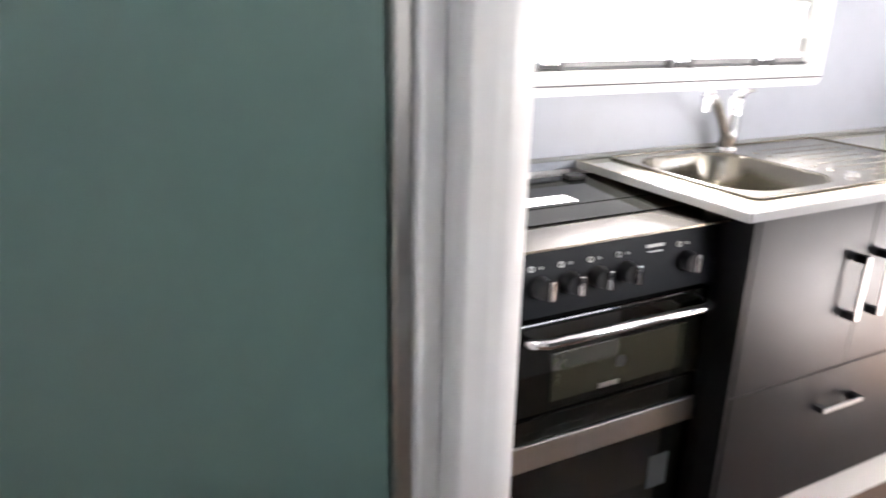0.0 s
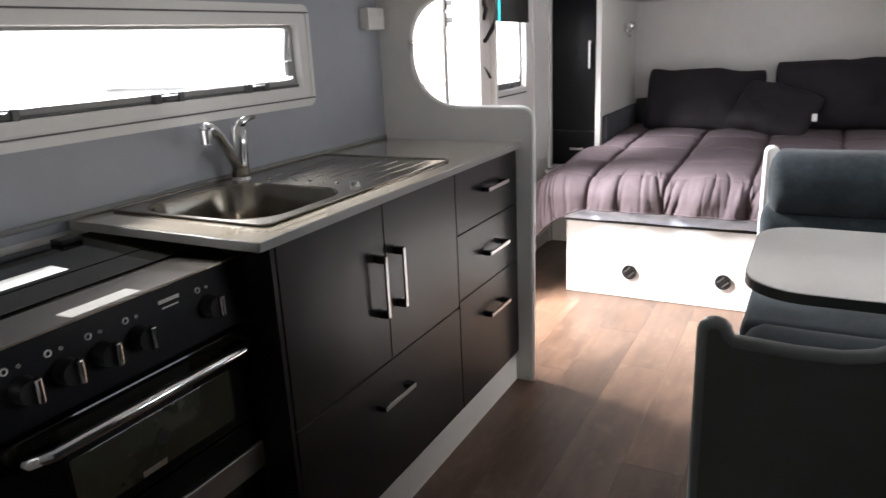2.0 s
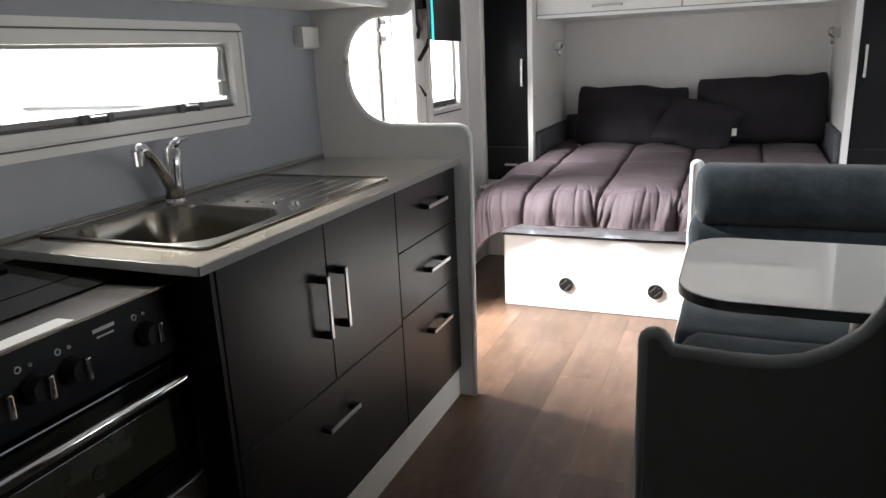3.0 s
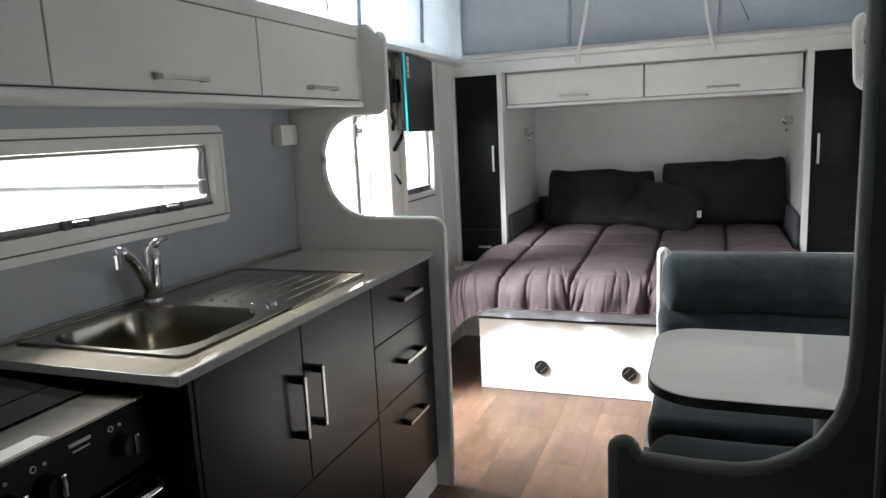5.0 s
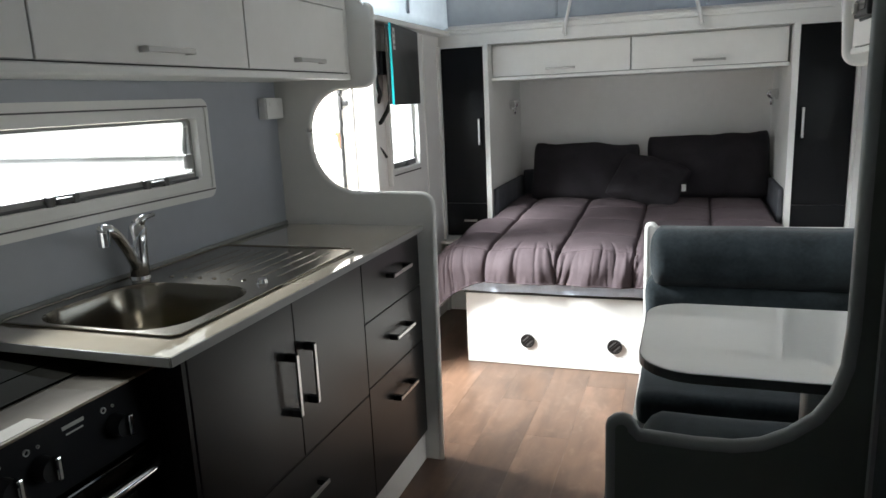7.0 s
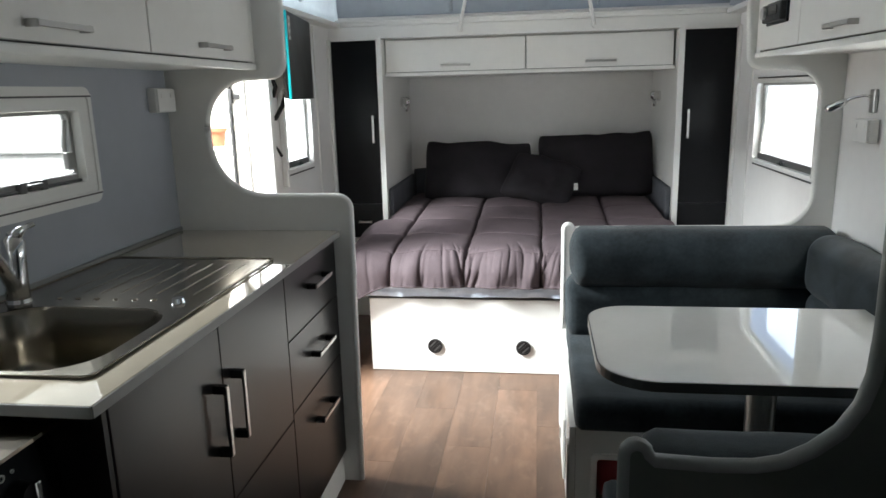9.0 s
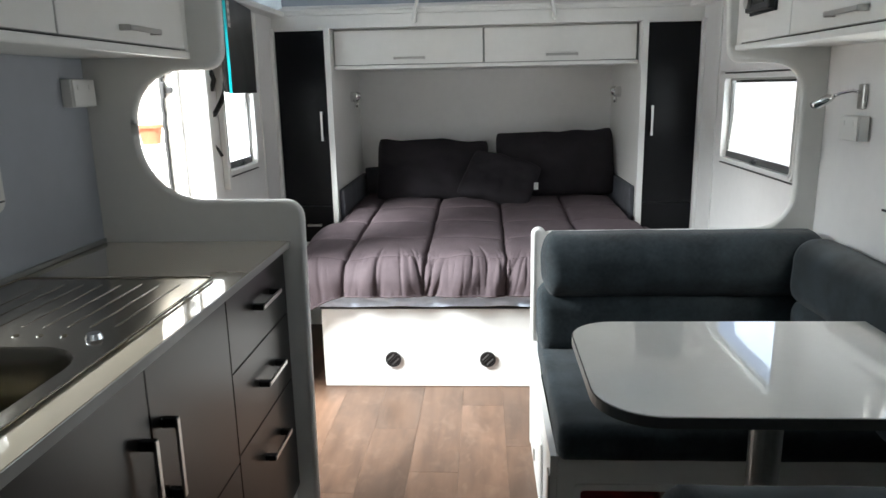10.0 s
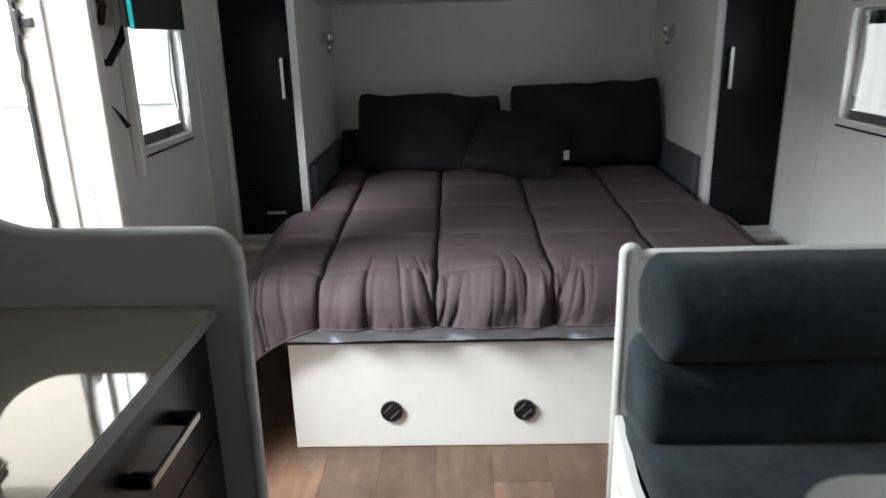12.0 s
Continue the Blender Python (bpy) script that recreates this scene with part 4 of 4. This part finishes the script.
# flexible reading light on the dinette wall
rl = thing("reading_lamp", 1.14, 3.14, 1.30, "chrome swivel reading lamp on the dinette wall", "lamp", "reading lamps")
part("wall_plate", box(1.136, 1.149, 3.12, 3.16, 1.262, 1.338, 0.005), ALU, rl)
part("arm", tube([(1.136, 3.14, 1.312), (1.118, 3.150, 1.318), (1.09, 3.172, 1.310), (1.075, 3.187, 1.300)], 0.005, 8), CHROME, rl, smooth=True)
part("head", tube([(1.079, 3.183, 1.302), (1.068, 3.195, 1.294), (1.042, 3.221, 1.276), (1.035, 3.228, 1.271)], [0.008, 0.014, 0.015, 0.011], 12), CHROME, rl, "chrome lamp head", smooth=True)


# ---- bedroom ----
WF = 4.78
NX = 0.832


def wardrobe(side):
    s = side
    w = thing("wardrobe", s * 1.0, 5.2, 0, "tall wardrobe with a gloss black door in a white frame", "wardrobe", "wardrobes")

    def bx(a, b, *q, **k):
        lo, hi = sorted((s * a, s * b))
        return box(lo, hi, *q, **k)
    part("inner_side", bx(NX, NX + 0.018, WF + 0.001, BACK - 0.001, 0.0, 1.67), WHITE, w)
    part("stile", bx(NX - 0.002, 0.862, WF - 0.004, WF + 0.0009, 0.56, 1.672, bevel=0.002), EDGE, w)
    part("stile", bx(1.132, 1.149, WF - 0.03, WF + 0.012, 0.0, 1.672, bevel=0.002), EDGE, w)
    part("head_rail", bx(0.8625, 1.1315, WF - 0.002, WF + 0.02, 1.662, 1.675), EDGE, w)
    part("carcass", bx(NX + 0.0185, 1.148, WF + 0.025, BACK - 0.001, 0.0, 1.66), WHITE, w)
    d = part("door", bx(0.864, 1.130, WF, WF + 0.018, 0.7095, 1.660, bevel=0.001), BLACKGLOSS, w, "gloss black door")
    bar_handle(d, (s * 0.895, WF, 1.075), (s * 0.895, WF, 1.235), (0, -0.024, 0))
    d2 = part("lower_door", bx(0.864, 1.130, WF, WF + 0.018, 0.50, 0.707, bevel=0.002), BLACKGLOSS, w, "gloss black lower door")
    if s < 0:
        bar_handle(d2, (s * 0.93, WF, 0.60), (s * 1.01, WF, 0.60), (0, -0.02, 0))
    part("bedside_ledge", bx(0.80, 1.148, WF - 0.10, WF - 0.031, 0.46, 0.478), WHITE, w)
    part("lower_panel", bx(0.864, 1.130, WF + 0.002, WF + 0.018, 0.0, 0.496), WHITE, w)
    return w


wardrobe(-1)
wardrobe(1)

for x0, x1, hx in ((-0.828, -0.003, -0.41), (-0.003, 0.822, 0.42)):
    c = thing("bed_cupboard", (x0 + x1) / 2, 4.95, 1.478, "white overhead cupboard above the bed", "cupboard", "bed overhead cupboards")
    part("body", box(x0 + 0.001, x1 - 0.001, 4.882, BACK - 0.002, 1.462, 1.70), WHITE, c)
    # black backing, its colour stands for the shade in the door gaps
    part("gap_shade", box(x0 + 0.002, x1 - 0.002, 4.8795, 4.8815, 1.478, 1.664), PLASTIC, c, "dark sheet standing for the shade round the door")
    d = part("door", box(x0 + 0.0042, x1 - 0.0042, 4.862, 4.879, 1.4802, 1.6618, 0.0015, 1), WHITE, c)
    bar_handle(d, (hx - 0.085, 4.862, 1.512), (hx + 0.085, 4.862, 1.512), (0, -0.022, 0), post=ALU)
single("trim_bed_pelmet", box(-0.83, 0.83, 4.855, 4.885, 1.456, 1.4765, 0.004), EDGE, "white pelmet under the bed cupboards", "trim", kind="structure")

# bed
bed = thing("bed", 0, 4.75, 0, "built-in double bed with a white base and wrapped mattress", "bed")
part("base_front", box(-0.752, 0.752, 3.910, 3.928, 0.002, 0.376, 0.002), WHITE, bed)
for s in (-1, 1):
    q = sorted((s * 0.752, s * 0.735))
    part("base_side", box(q[0], q[1], 3.929, 4.70, 0.0, 0.376), WHITE, bed)
part("bed_board", box(-0.76, 0.76, 3.905, BACK - 0.03, 0.378, 0.388, 0.003), PLASTIC, bed, "black edged bed board")
mt = part("mattress", cushion(-0.755, 0.745, 3.925, BACK - 0.04, 0.389, 0.560, 9, 30, 0.004, 11), MATTRESS, bed, "mattress in clear plastic wrap", smooth=True)
for vx in (-0.429, 0.005):
    v = part("air_vent", ring(arc(vx, 0.136, 0.036, 0, 360, 28)[:-1], arc(vx, 0.136, 0.029, 0, 360, 28)[:-1], 'y', 3.900, 3.9098), PLASTIC, bed, "round black heater vent")
    part("vent_back", disc(vx, 3.908, 0.136, 0.03, 0.003, 'y', 28), PLASTIC, v)
    for k in (-1, 0, 1):
        bm = box(-0.026 + abs(k) * 0.006, 0.026 - abs(k) * 0.006, -0.003, 0.003, -0.003, 0.003)
        bmesh.ops.transform(bm, matrix=Matrix.Translation((vx, 3.903, 0.136)) @ Matrix.Rotation(radians(-45), 4, 'Y') @ Matrix.Translation((0, 0, k * 0.015)), verts=bm.verts)
        part("vent_slat", bm, RAIL if k else PLASTIC, v)

film_rows = []
for i in range(181):
    fx = -0.77 + 1.54 * i / 180
    row = []
    for j in range(9):
        h = j / 8
        k = noise.noise((fx * 9, h * 2.2, 4)) * 0.010 + abs(noise.noise((fx * 23, h * 5, 8))) * 0.006
        row.append(Vector((fx, 3.893 - k, 0.394 + 0.055 * h + 0.004 * noise.noise((fx * 6, 1, h)))))
    film_rows.append(row)

# quilt
def bend(d, r):
    """How far out and how far down a cloth lies after d metres past an edge of radius r."""
    a = d / r
    if a <= 0:
        return 0.0, 0.0
    if a < math.pi / 2:
        return r * math.sin(a), r * (1 - math.cos(a))
    return r, r + (d - r * math.pi / 2)


def ramp01(v, a, b):
    f = max(0.0, min(1.0, (v - a) / (b - a)))
    return f * f * (3 - 2 * f)


SEAMS = (-1.0, -0.637, -0.274, 0.09, 0.455, 0.82)
Q_LEFT, Q_RIGHT, Q_BACK, Q_FRONT = -0.785, 0.765, 5.45, 3.962


def quilt_point(s, t):
    """A point of the quilt: s across the bed, t from the pillows down to the foot."""
    y = Q_BACK - t
    x, dx, dy = s, 0.0, 0.0
    out = Vector((0, 0, 1))
    # the wardrobes pinch the sides beside the pillows
    free = 1 - ramp01(y, 4.55, 4.68)
    if s < Q_LEFT:
        ox, dx = bend(Q_LEFT - s, 0.02 + 0.12 * free)
        x = Q_LEFT - ox - 0.10 * max(0.0, dx - 0.13) * free
    elif s > Q_RIGHT:
        ox, dx = bend(s - Q_RIGHT, 0.02 + 0.10 * free)
        x = Q_RIGHT + ox
    if y < Q_FRONT:
        over = (Q_FRONT - y) * (1.0 + 0.06 * noise.noise((s * 2.5, 0, 4)) + 0.85 * ramp01(-s, 0.62, 1.02))
        oy, dy = bend(over, 0.085)
        y = Q_FRONT - oy
    wander = 0.012 * noise.noise((t * 2.6, s * 0.7, 1.0)) + 0.004 * noise.noise((t * 9, s, 8.0))
    d = min(abs(s + wander - q) for q in SEAMS)
    puff = 0.038 - 0.020 * math.exp(-d / 0.005) - 0.012 * math.exp(-d / 0.022) - 0.010 * math.exp(-d / 0.09)
    # the cross seams pull far less, only the one at the shoulder shows well
    ct = (t - 1.495 + 0.008 * noise.noise((s * 6, 2, t))) / 0.335
    cd = abs(ct - round(ct)) * 0.335
    deep = 1.0 if abs(ct) < 0.5 else 0.7
    puff -= deep * (0.010 * math.exp(-cd / 0.005) + 0.012 * math.exp(-cd / 0.03))
    puff += 0.007 * noise.noise((s * 4, t * 4, 2)) + 0.003 * noise.noise((s * 11, t * 9, 7))
    # folds that fan up from the gathered front hem, in bunches
    low = ramp01(t, 1.36, 1.64)
    warp = 1.2 * noise.noise((s * 3, t * 3, 0))
    puff += low * 0.020 * noise.noise((s * 10 + warp, t * 2.0, 9))
    mid = -0.637 + 0.1815 + 0.363 * round((s + 0.4555) / 0.363)
    fan = mid + (s - mid) * (1 + 1.6 * (1.68 - t))
    for f, tf, k in ((11, 1.2, 1), (19, 2.0, 2), (30, 3.0, 3)):
        bunch = max(0.0, min(1.0, 0.12 + 2.2 * noise.noise((s * 5.5, t * 3.0, 12 + k))))
        ridge = abs(noise.noise((fan * f + 0.5 * warp, t * tf, 20 + k)))
        puff -= ramp01(t, 1.27 + 0.05 * k, 1.60) * bunch * (0.020, 0.014, 0.007)[k - 1] * math.exp(-ridge / 0.08)
    puff += ramp01(t, 1.62, 1.72) * 0.009 * noise.noise((s * 44, 1.0, 30))
    # slack folds down the long side
    side = ramp01(-s, 0.80, 1.0)
    puff += side * (0.018 * noise.noise((t * 8, s * 2.5, 3)) + 0.006 * noise.noise((t * 22, s * 4, 6)))
    puff *= 0.45 + 0.55 * free if abs(s) > 0.76 else 1.0
    z = 0.590 + 0.052 * ramp01(Q_BACK - t, 3.95, 5.2)
    z -= max(dx, dy) + 0.45 * min(dx, dy) if dx > 0 and dy > 0 else dx + dy
    fx, fy = min(1.0, dx / 0.13), min(1.0, dy / 0.085)
    out = Vector((fx * (-1 if s < 0 else 1), -fy, 1.0 - 0.85 * max(fx, fy))).normalized()
    p = Vector((x, y, z)) + out * puff
    lim = 0.797 + 0.4 * free
    p.x = max(-lim, min(lim, p.x))
    return p


def cloth(points):
    """A sheet from rows of points."""
    bm = bmesh.new()
    g = [[bm.verts.new(p) for p in row] for row in points]
    for i in range(len(g) - 1):
        for j in range(len(g[0]) - 1):
            bm.faces.new((g[i][j], g[i + 1][j], g[i + 1][j + 1], g[i][j + 1]))
    return bm


def quilt():
    n, m = 520, 340
    s0, s1, t1 = -1.215, 1.02, 1.675
    rows = [[quilt_point(s0 + (s1 - s0) * i / n, t1 * j / m) for j in range(m + 1)] for i in range(n + 1)]
    q = thing("quilt", 0, 4.6, 0.58, "mauve-grey quilted doona spread over the bed", "quilt")
    cover = part("cover", cloth(rows), QUILT, q, smooth=True)
    so = cover.modifiers.new("thickness", 'SOLIDIFY')
    so.thickness, so.offset = 0.012, -1
    part("hem_piping", tube([rows[i][m] + Vector((0, 0.002, -0.002)) for i in range(0, n + 1, 2)], 0.005, 6), QUILT, q, smooth=True)
    # pale lining that shows below the hanging corner
    edge = [rows[0][j] for j in range(int(m * 0.55), m + 1, 2)] + [rows[i][m] for i in range(2, int(n * 0.19), 2)]
    strip = []
    for k, p in enumerate(edge):
        fall = 0.032 * math.sin(math.pi * min(1.0, 0.15 + k / len(edge))) + 0.008 * noise.noise((k * 0.35, 0, 2))
        strip.append([p + Vector((0.012, 0.010, 0.02)), p + Vector((0.010, 0.008, -fall * 0.5)), p + Vector((0.006 + 0.006 * noise.noise((k * 0.5, 3, 1)), 0.006, -fall))])
    lin = part("lining", cloth(strip), LINING, q, "pale lining of the quilt", smooth=True)
    so = lin.modifiers.new("thickness", 'SOLIDIFY')
    so.thickness = 0.002


quilt()
film = part("film", cloth(film_rows), MATTRESS, bed, "crumpled pale blue plastic film", smooth=True)


def pillow(w, h, d, pose_, label, seed):
    bm = bmesh.new()
    n, k = 34, 24
    front_, back_ = [], []
    for sgn, store in ((1, front_), (-1, back_)):
        for i in range(n + 1):
            row = []
            for j in range(k + 1):
                u, v = 2 * i / n - 1, 2 * j / k - 1
                f = max(0.0, (1 - abs(u) ** 4.2)) ** 0.48 * max(0.0, (1 - abs(v) ** 4.2)) ** 0.48
                pin = 1 - 0.05 * (1 - abs(v) ** 2) * abs(u) ** 6
                pv = 1 - 0.09 * (1 - abs(u) ** 2) * abs(v) ** 6
                wr = 0.010 * noise.noise((u * 3 + seed, v * 3, sgn)) + 0.004 * noise.noise((u * 9 + seed, v * 7, sgn))
                cr = 1 - 0.08 * (u * u * v * v) ** 2
                row.append(bm.verts.new((u * w / 2 * pin * cr, v * h / 2 * pv * cr + 0.022 * noise.noise((u * 2.2, seed, 0)), sgn * (f * (d / 2 + wr)))))
            store.append(row)
    for st in (front_, back_):
        for i in range(n):
            for j in range(k):
                bm.faces.new((st[i][j], st[i + 1][j], st[i + 1][j + 1], st[i][j + 1]))
    bmesh.ops.remove_doubles(bm, verts=bm.verts, dist=1e-4)
    bmesh.ops.transform(bm, matrix=pose_, verts=bm.verts)
    return single("pillow" if w > 0.5 else "small_cushion", bm, PILLOW, label, "pillow", "pillows on the bed", smooth=True)


pillow(0.74, 0.43, 0.15, pose(-0.335, 5.37, 0.832, 71, 0, 0) @ pose(0, 0, 0, 0, 0, -1.5), "charcoal pillow leaning on the bed head", 1.3)
pillow(0.77, 0.45, 0.15, pose(0.445, 5.37, 0.868, 72, 0, 0) @ pose(0, 0, 0, 0, 0, 2.0), "charcoal pillow leaning on the bed head, slightly higher", 4.1)
small = pillow(0.46, 0.37, 0.12, pose(0.09, 5.19, 0.79, 46, 0, 0) @ pose(0, 0, 0, 0, 0, -20), "small charcoal cushion tilted against the pillows", 7.7)
part("care_tag", box(0.292, 0.318, 5.085, 5.088, 0.742, 0.785, 0.001), PAPER, small, "white care tag")

bh = bed
part("headboard", cushion(-0.81, 0.81, BACK - 0.062, BACK - 0.002, 0.50, 0.83, 9, 18, 0.003, 20), BEDHEAD, bh, "low grey padded headboard", smooth=True)
for s in (-1, 1):
    q = sorted((s * 0.830, s * 0.80))
    part("headboard_wing", box(q[0], q[1], 4.82, BACK - 0.064, 0.50, 0.795, 0.008), BEDHEAD, bh)


def wall_lamp(side):
    s = side
    x = s * NX
    l = thing("reading_lamp", x, 5.33, 1.30, "small chrome swivel lamp on the bed niche wall", "lamp", "reading lamps")
    part("base", disc(x - s * 0.008, 5.34, 1.303, 0.032, 0.016, 'x', 24), CHROME, l)
    part("neck", tube([(x - s * 0.014, 5.335, 1.303), (x - s * 0.030, 5.325, 1.307)], 0.009, 8), CHROME, l, smooth=True)
    part("head", tube([(x - s * 0.044, 5.345, 1.313), (x - s * 0.043, 5.338, 1.313), (x - s * 0.042, 5.315, 1.311), (x - s * 0.041, 5.288, 1.307), (x - s * 0.041, 5.284, 1.306)], [0.012, 0.022, 0.025, 0.027, 0.020], 18), CHROME, l, "chrome lamp head", smooth=True)
    part("switch_stem", tube([(x - s * 0.040, 5.31, 1.290), (x - s * 0.038, 5.305, 1.260), (x - s * 0.037, 5.303, 1.240)], [0.010, 0.012, 0.009], 10), CHROME, l, smooth=True)


wall_lamp(-1)
wall_lamp(1)

# television on its bracket
tv = thing("television", -1.06, 4.0, 1.55, "black flat television with teal protective film on its edge", "television")
tvm = Matrix.Translation((-1.064, 4.005, 1.534)) @ Matrix.Rotation(radians(8), 4, 'Z')


def tvbox(*q, **k):
    bm = box(*q, **k)
    bmesh.ops.transform(bm, matrix=tvm, verts=bm.verts)
    return bm


part("screen", tvbox(0.0, 0.012, -0.285, 0.285, -0.19, 0.19, bevel=0.003), PLASTIC, tv, "black screen")
part("back_shell", tvbox(-0.022, -0.0003, -0.28, 0.28, -0.185, 0.185, bevel=0.006), PLASTIC, tv)
part("edge_film", tvbox(0.003, 0.0135, -0.2895, -0.2855, -0.19, 0.19, bevel=0.0012), TEAL, tv, "teal protective edge film")
part("edge_film", tvbox(0.0122, 0.0132, -0.2895, -0.282, -0.19, 0.19), TEAL, tv, "teal protective edge film")
part("sticker", tvbox(0.0121, 0.0127, -0.255, -0.215, 0.07, 0.17), PAPER, tv, "white rating sticker")
for k in range(3):
    part("sticker_print", tvbox(0.0128, 0.0131, -0.248, -0.222, 0.085 + k * 0.028, 0.098 + k * 0.028), GREYPLASTIC, tv)
bracket_bm = box(-1.149, -1.07, 3.74, 3.80, 1.49, 1.60, 0.006)
slab(bracket_bm, -1.149, -1.122, 3.705, 3.80, 1.43, 1.655, 0.004)
slab(bracket_bm, -1.122, -1.086, 3.712, 3.738, 1.50, 1.53, 0.003)
slab(bracket_bm, -1.122, -1.086, 3.712, 3.738, 1.57, 1.60, 0.003)
part("bracket", bracket_bm, PLASTIC, tv, "black swing bracket")
part("lead", tube([(-1.10, 3.715, 1.62), (-1.082, 3.706, 1.55), (-1.098, 3.704, 1.47), (-1.080, 3.715, 1.40), (-1.10, 3.73, 1.36)], 0.010, 8), RUBBER, tv, "black power lead", smooth=True)
part("arm", tube([(-1.10, 3.77, 1.56), (-1.09, 3.86, 1.555), (-1.075, 3.98, 1.55)], 0.016, 8), PLASTIC, tv)
part("cable", tube([(-1.075, 3.83, 1.42), (-1.085, 3.80, 1.32), (-1.11, 3.765, 1.262), (-1.14, 3.745, 1.262)], 0.011, 8), RUBBER, tv, "black cable loop", smooth=True)
part("connector", box(-1.085, -1.062, 3.80, 3.84, 1.39, 1.45, 0.004), WHITEPLASTIC, tv)
tvs = single("tv_aerial_socket", box(-1.149, -1.10, 3.705, 3.76, 1.655, 1.70, 0.004), GREYPLASTIC, "grey aerial box high on the wall", "box")
wire = single("loose_wire", tube([(-1.147, 3.815, 1.145), (-1.140, 3.82, 1.135), (-1.132, 3.835, 1.11), (-1.125, 3.85, 1.085)], [0.002, 0.003, 0.006, 0.007], 6), RUBBER, "loose black wire end on the wall", "wire")
single("trim_wall_joint", box(LX + 0.001, LX + 0.008, 4.50, 4.512, 0.0, EAVE - 0.03), EDGE, "white cover strip on the wall", "trim", kind="structure")
single("trim_wall_joint_right", box(RX - 0.008, RX - 0.001, 4.50, 4.512, 0.0, EAVE - 0.03), EDGE, "white cover strip on the wall", "trim", kind="structure")
single("trim_blind_post", box(LX + 0.001, LX + 0.03, 3.905, 3.932, 0.93, EAVE - 0.03, 0.005), EDGE, "white blind guide beside the window", "trim", kind="structure")

# pop-top lifting frame and ties
lf = thing("roof_lift_frame", 0, 4.8, 1.70, "white tubular pop-top lifting frame", "lift frame")
for s in (-1, 1):
    part("leg", tube([(s * 0.375, 4.772, 1.70), (s * 0.34, 4.765, 1.85), (s * 0.305, 4.758, 2.035), (s * 0.30, 4.757, 2.075), (s * 0.27, 4.757, 2.09)], 0.010, 8), EDGE, lf, smooth=True)
    part("foot", disc(s * 0.375, 4.785, 1.705, 0.018, 0.03, 'y', 16), EDGE, lf)
    part("strut", tube([(s * 0.30, 4.77, 2.19), (s * 0.305, 4.76, 2.06)], 0.013, 8), EDGE, lf, smooth=True)
part("cross_bar", tube([(-0.28, 4.757, 2.09), (0.0, 4.757, 2.088), (0.28, 4.757, 2.09)], 0.009, 8), EDGE, lf, smooth=True)
for x, y, ax in ((-0.425, 4.845, 0), (0.40, 4.845, 0), (-1.083, 3.42, 1), (-1.083, 4.15, 1), (1.083, 3.6, 1)):
    sgn = 1 if x > 0 else -1
    single("canvas_strap", tube([(x, y, 2.19), (x + 0.004, y - 0.004, 2.0), (x - 0.004, y, 1.83), (x, y - 0.002, 1.81)], 0.010, 6), VINYL, "grey strap hanging on the pop-top canvas", "strap", "canvas straps")
for p, q in (((0.50, 4.835, 1.99), (0.545, 4.825, 1.85)), ((-1.07, 3.15, 2.02), (-1.06, 3.10, 1.83))):
    single("wire_tail", tube([p, ((p[0] + q[0]) / 2 - 0.02, (p[1] + q[1]) / 2, (p[2] + q[2]) / 2 + 0.03), q], 0.0022, 5), RUBBER, "thin black wire hanging from the roof", "wire", "wire tails")

# ---- floor planks ----
floor = thing("floor", 0, 2.3, 0, "brown oak-look vinyl plank floor", "floor", kind="structure")
part("subfloor", box(LX - 0.03, RX + 0.03, REAR - 0.03, BACK + 0.03, -0.06, -0.0045), SUBFLOOR, floor)
PW, PL = 0.178, 1.22
rng = random.Random(5)
starts = {3: 3.03, 4: 3.495, 5: 3.17, 6: 3.715, 7: 3.36}
x = -0.285 - 5 * PW
col = 0
mesh_cache = {}
while x < RX:
    xa, xb = max(x, LX), min(x + PW, RX)
    if xb - xa > 0.01:
        y = starts.get(col, 3.0 + rng.random() * PL) - 5 * PL
        while y < BACK:
            ya, yb_ = max(y, REAR), min(y + PL, BACK)
            if yb_ - ya > 0.02:
                key = (round(xb - xa, 4), round(yb_ - ya, 4))
                if key not in mesh_cache:
                    bm = box(0, xb - xa - 0.0005, 0, yb_ - ya - 0.0005, -0.004, 0.0, 0.0003, 1)
                    me = bpy.data.meshes.new("plank")
                    bm.to_mesh(me)
                    bm.free()
                    me.materials.append(FLOORWOOD)
                    mesh_cache[key] = me
                pk = new("plank", mesh_cache[key])
                pk.parent = floor
                pk.location = Vector((xa, ya, 0)) - Vector((0, 2.3, 0))
            y += PL
    x += PW
    col += 1
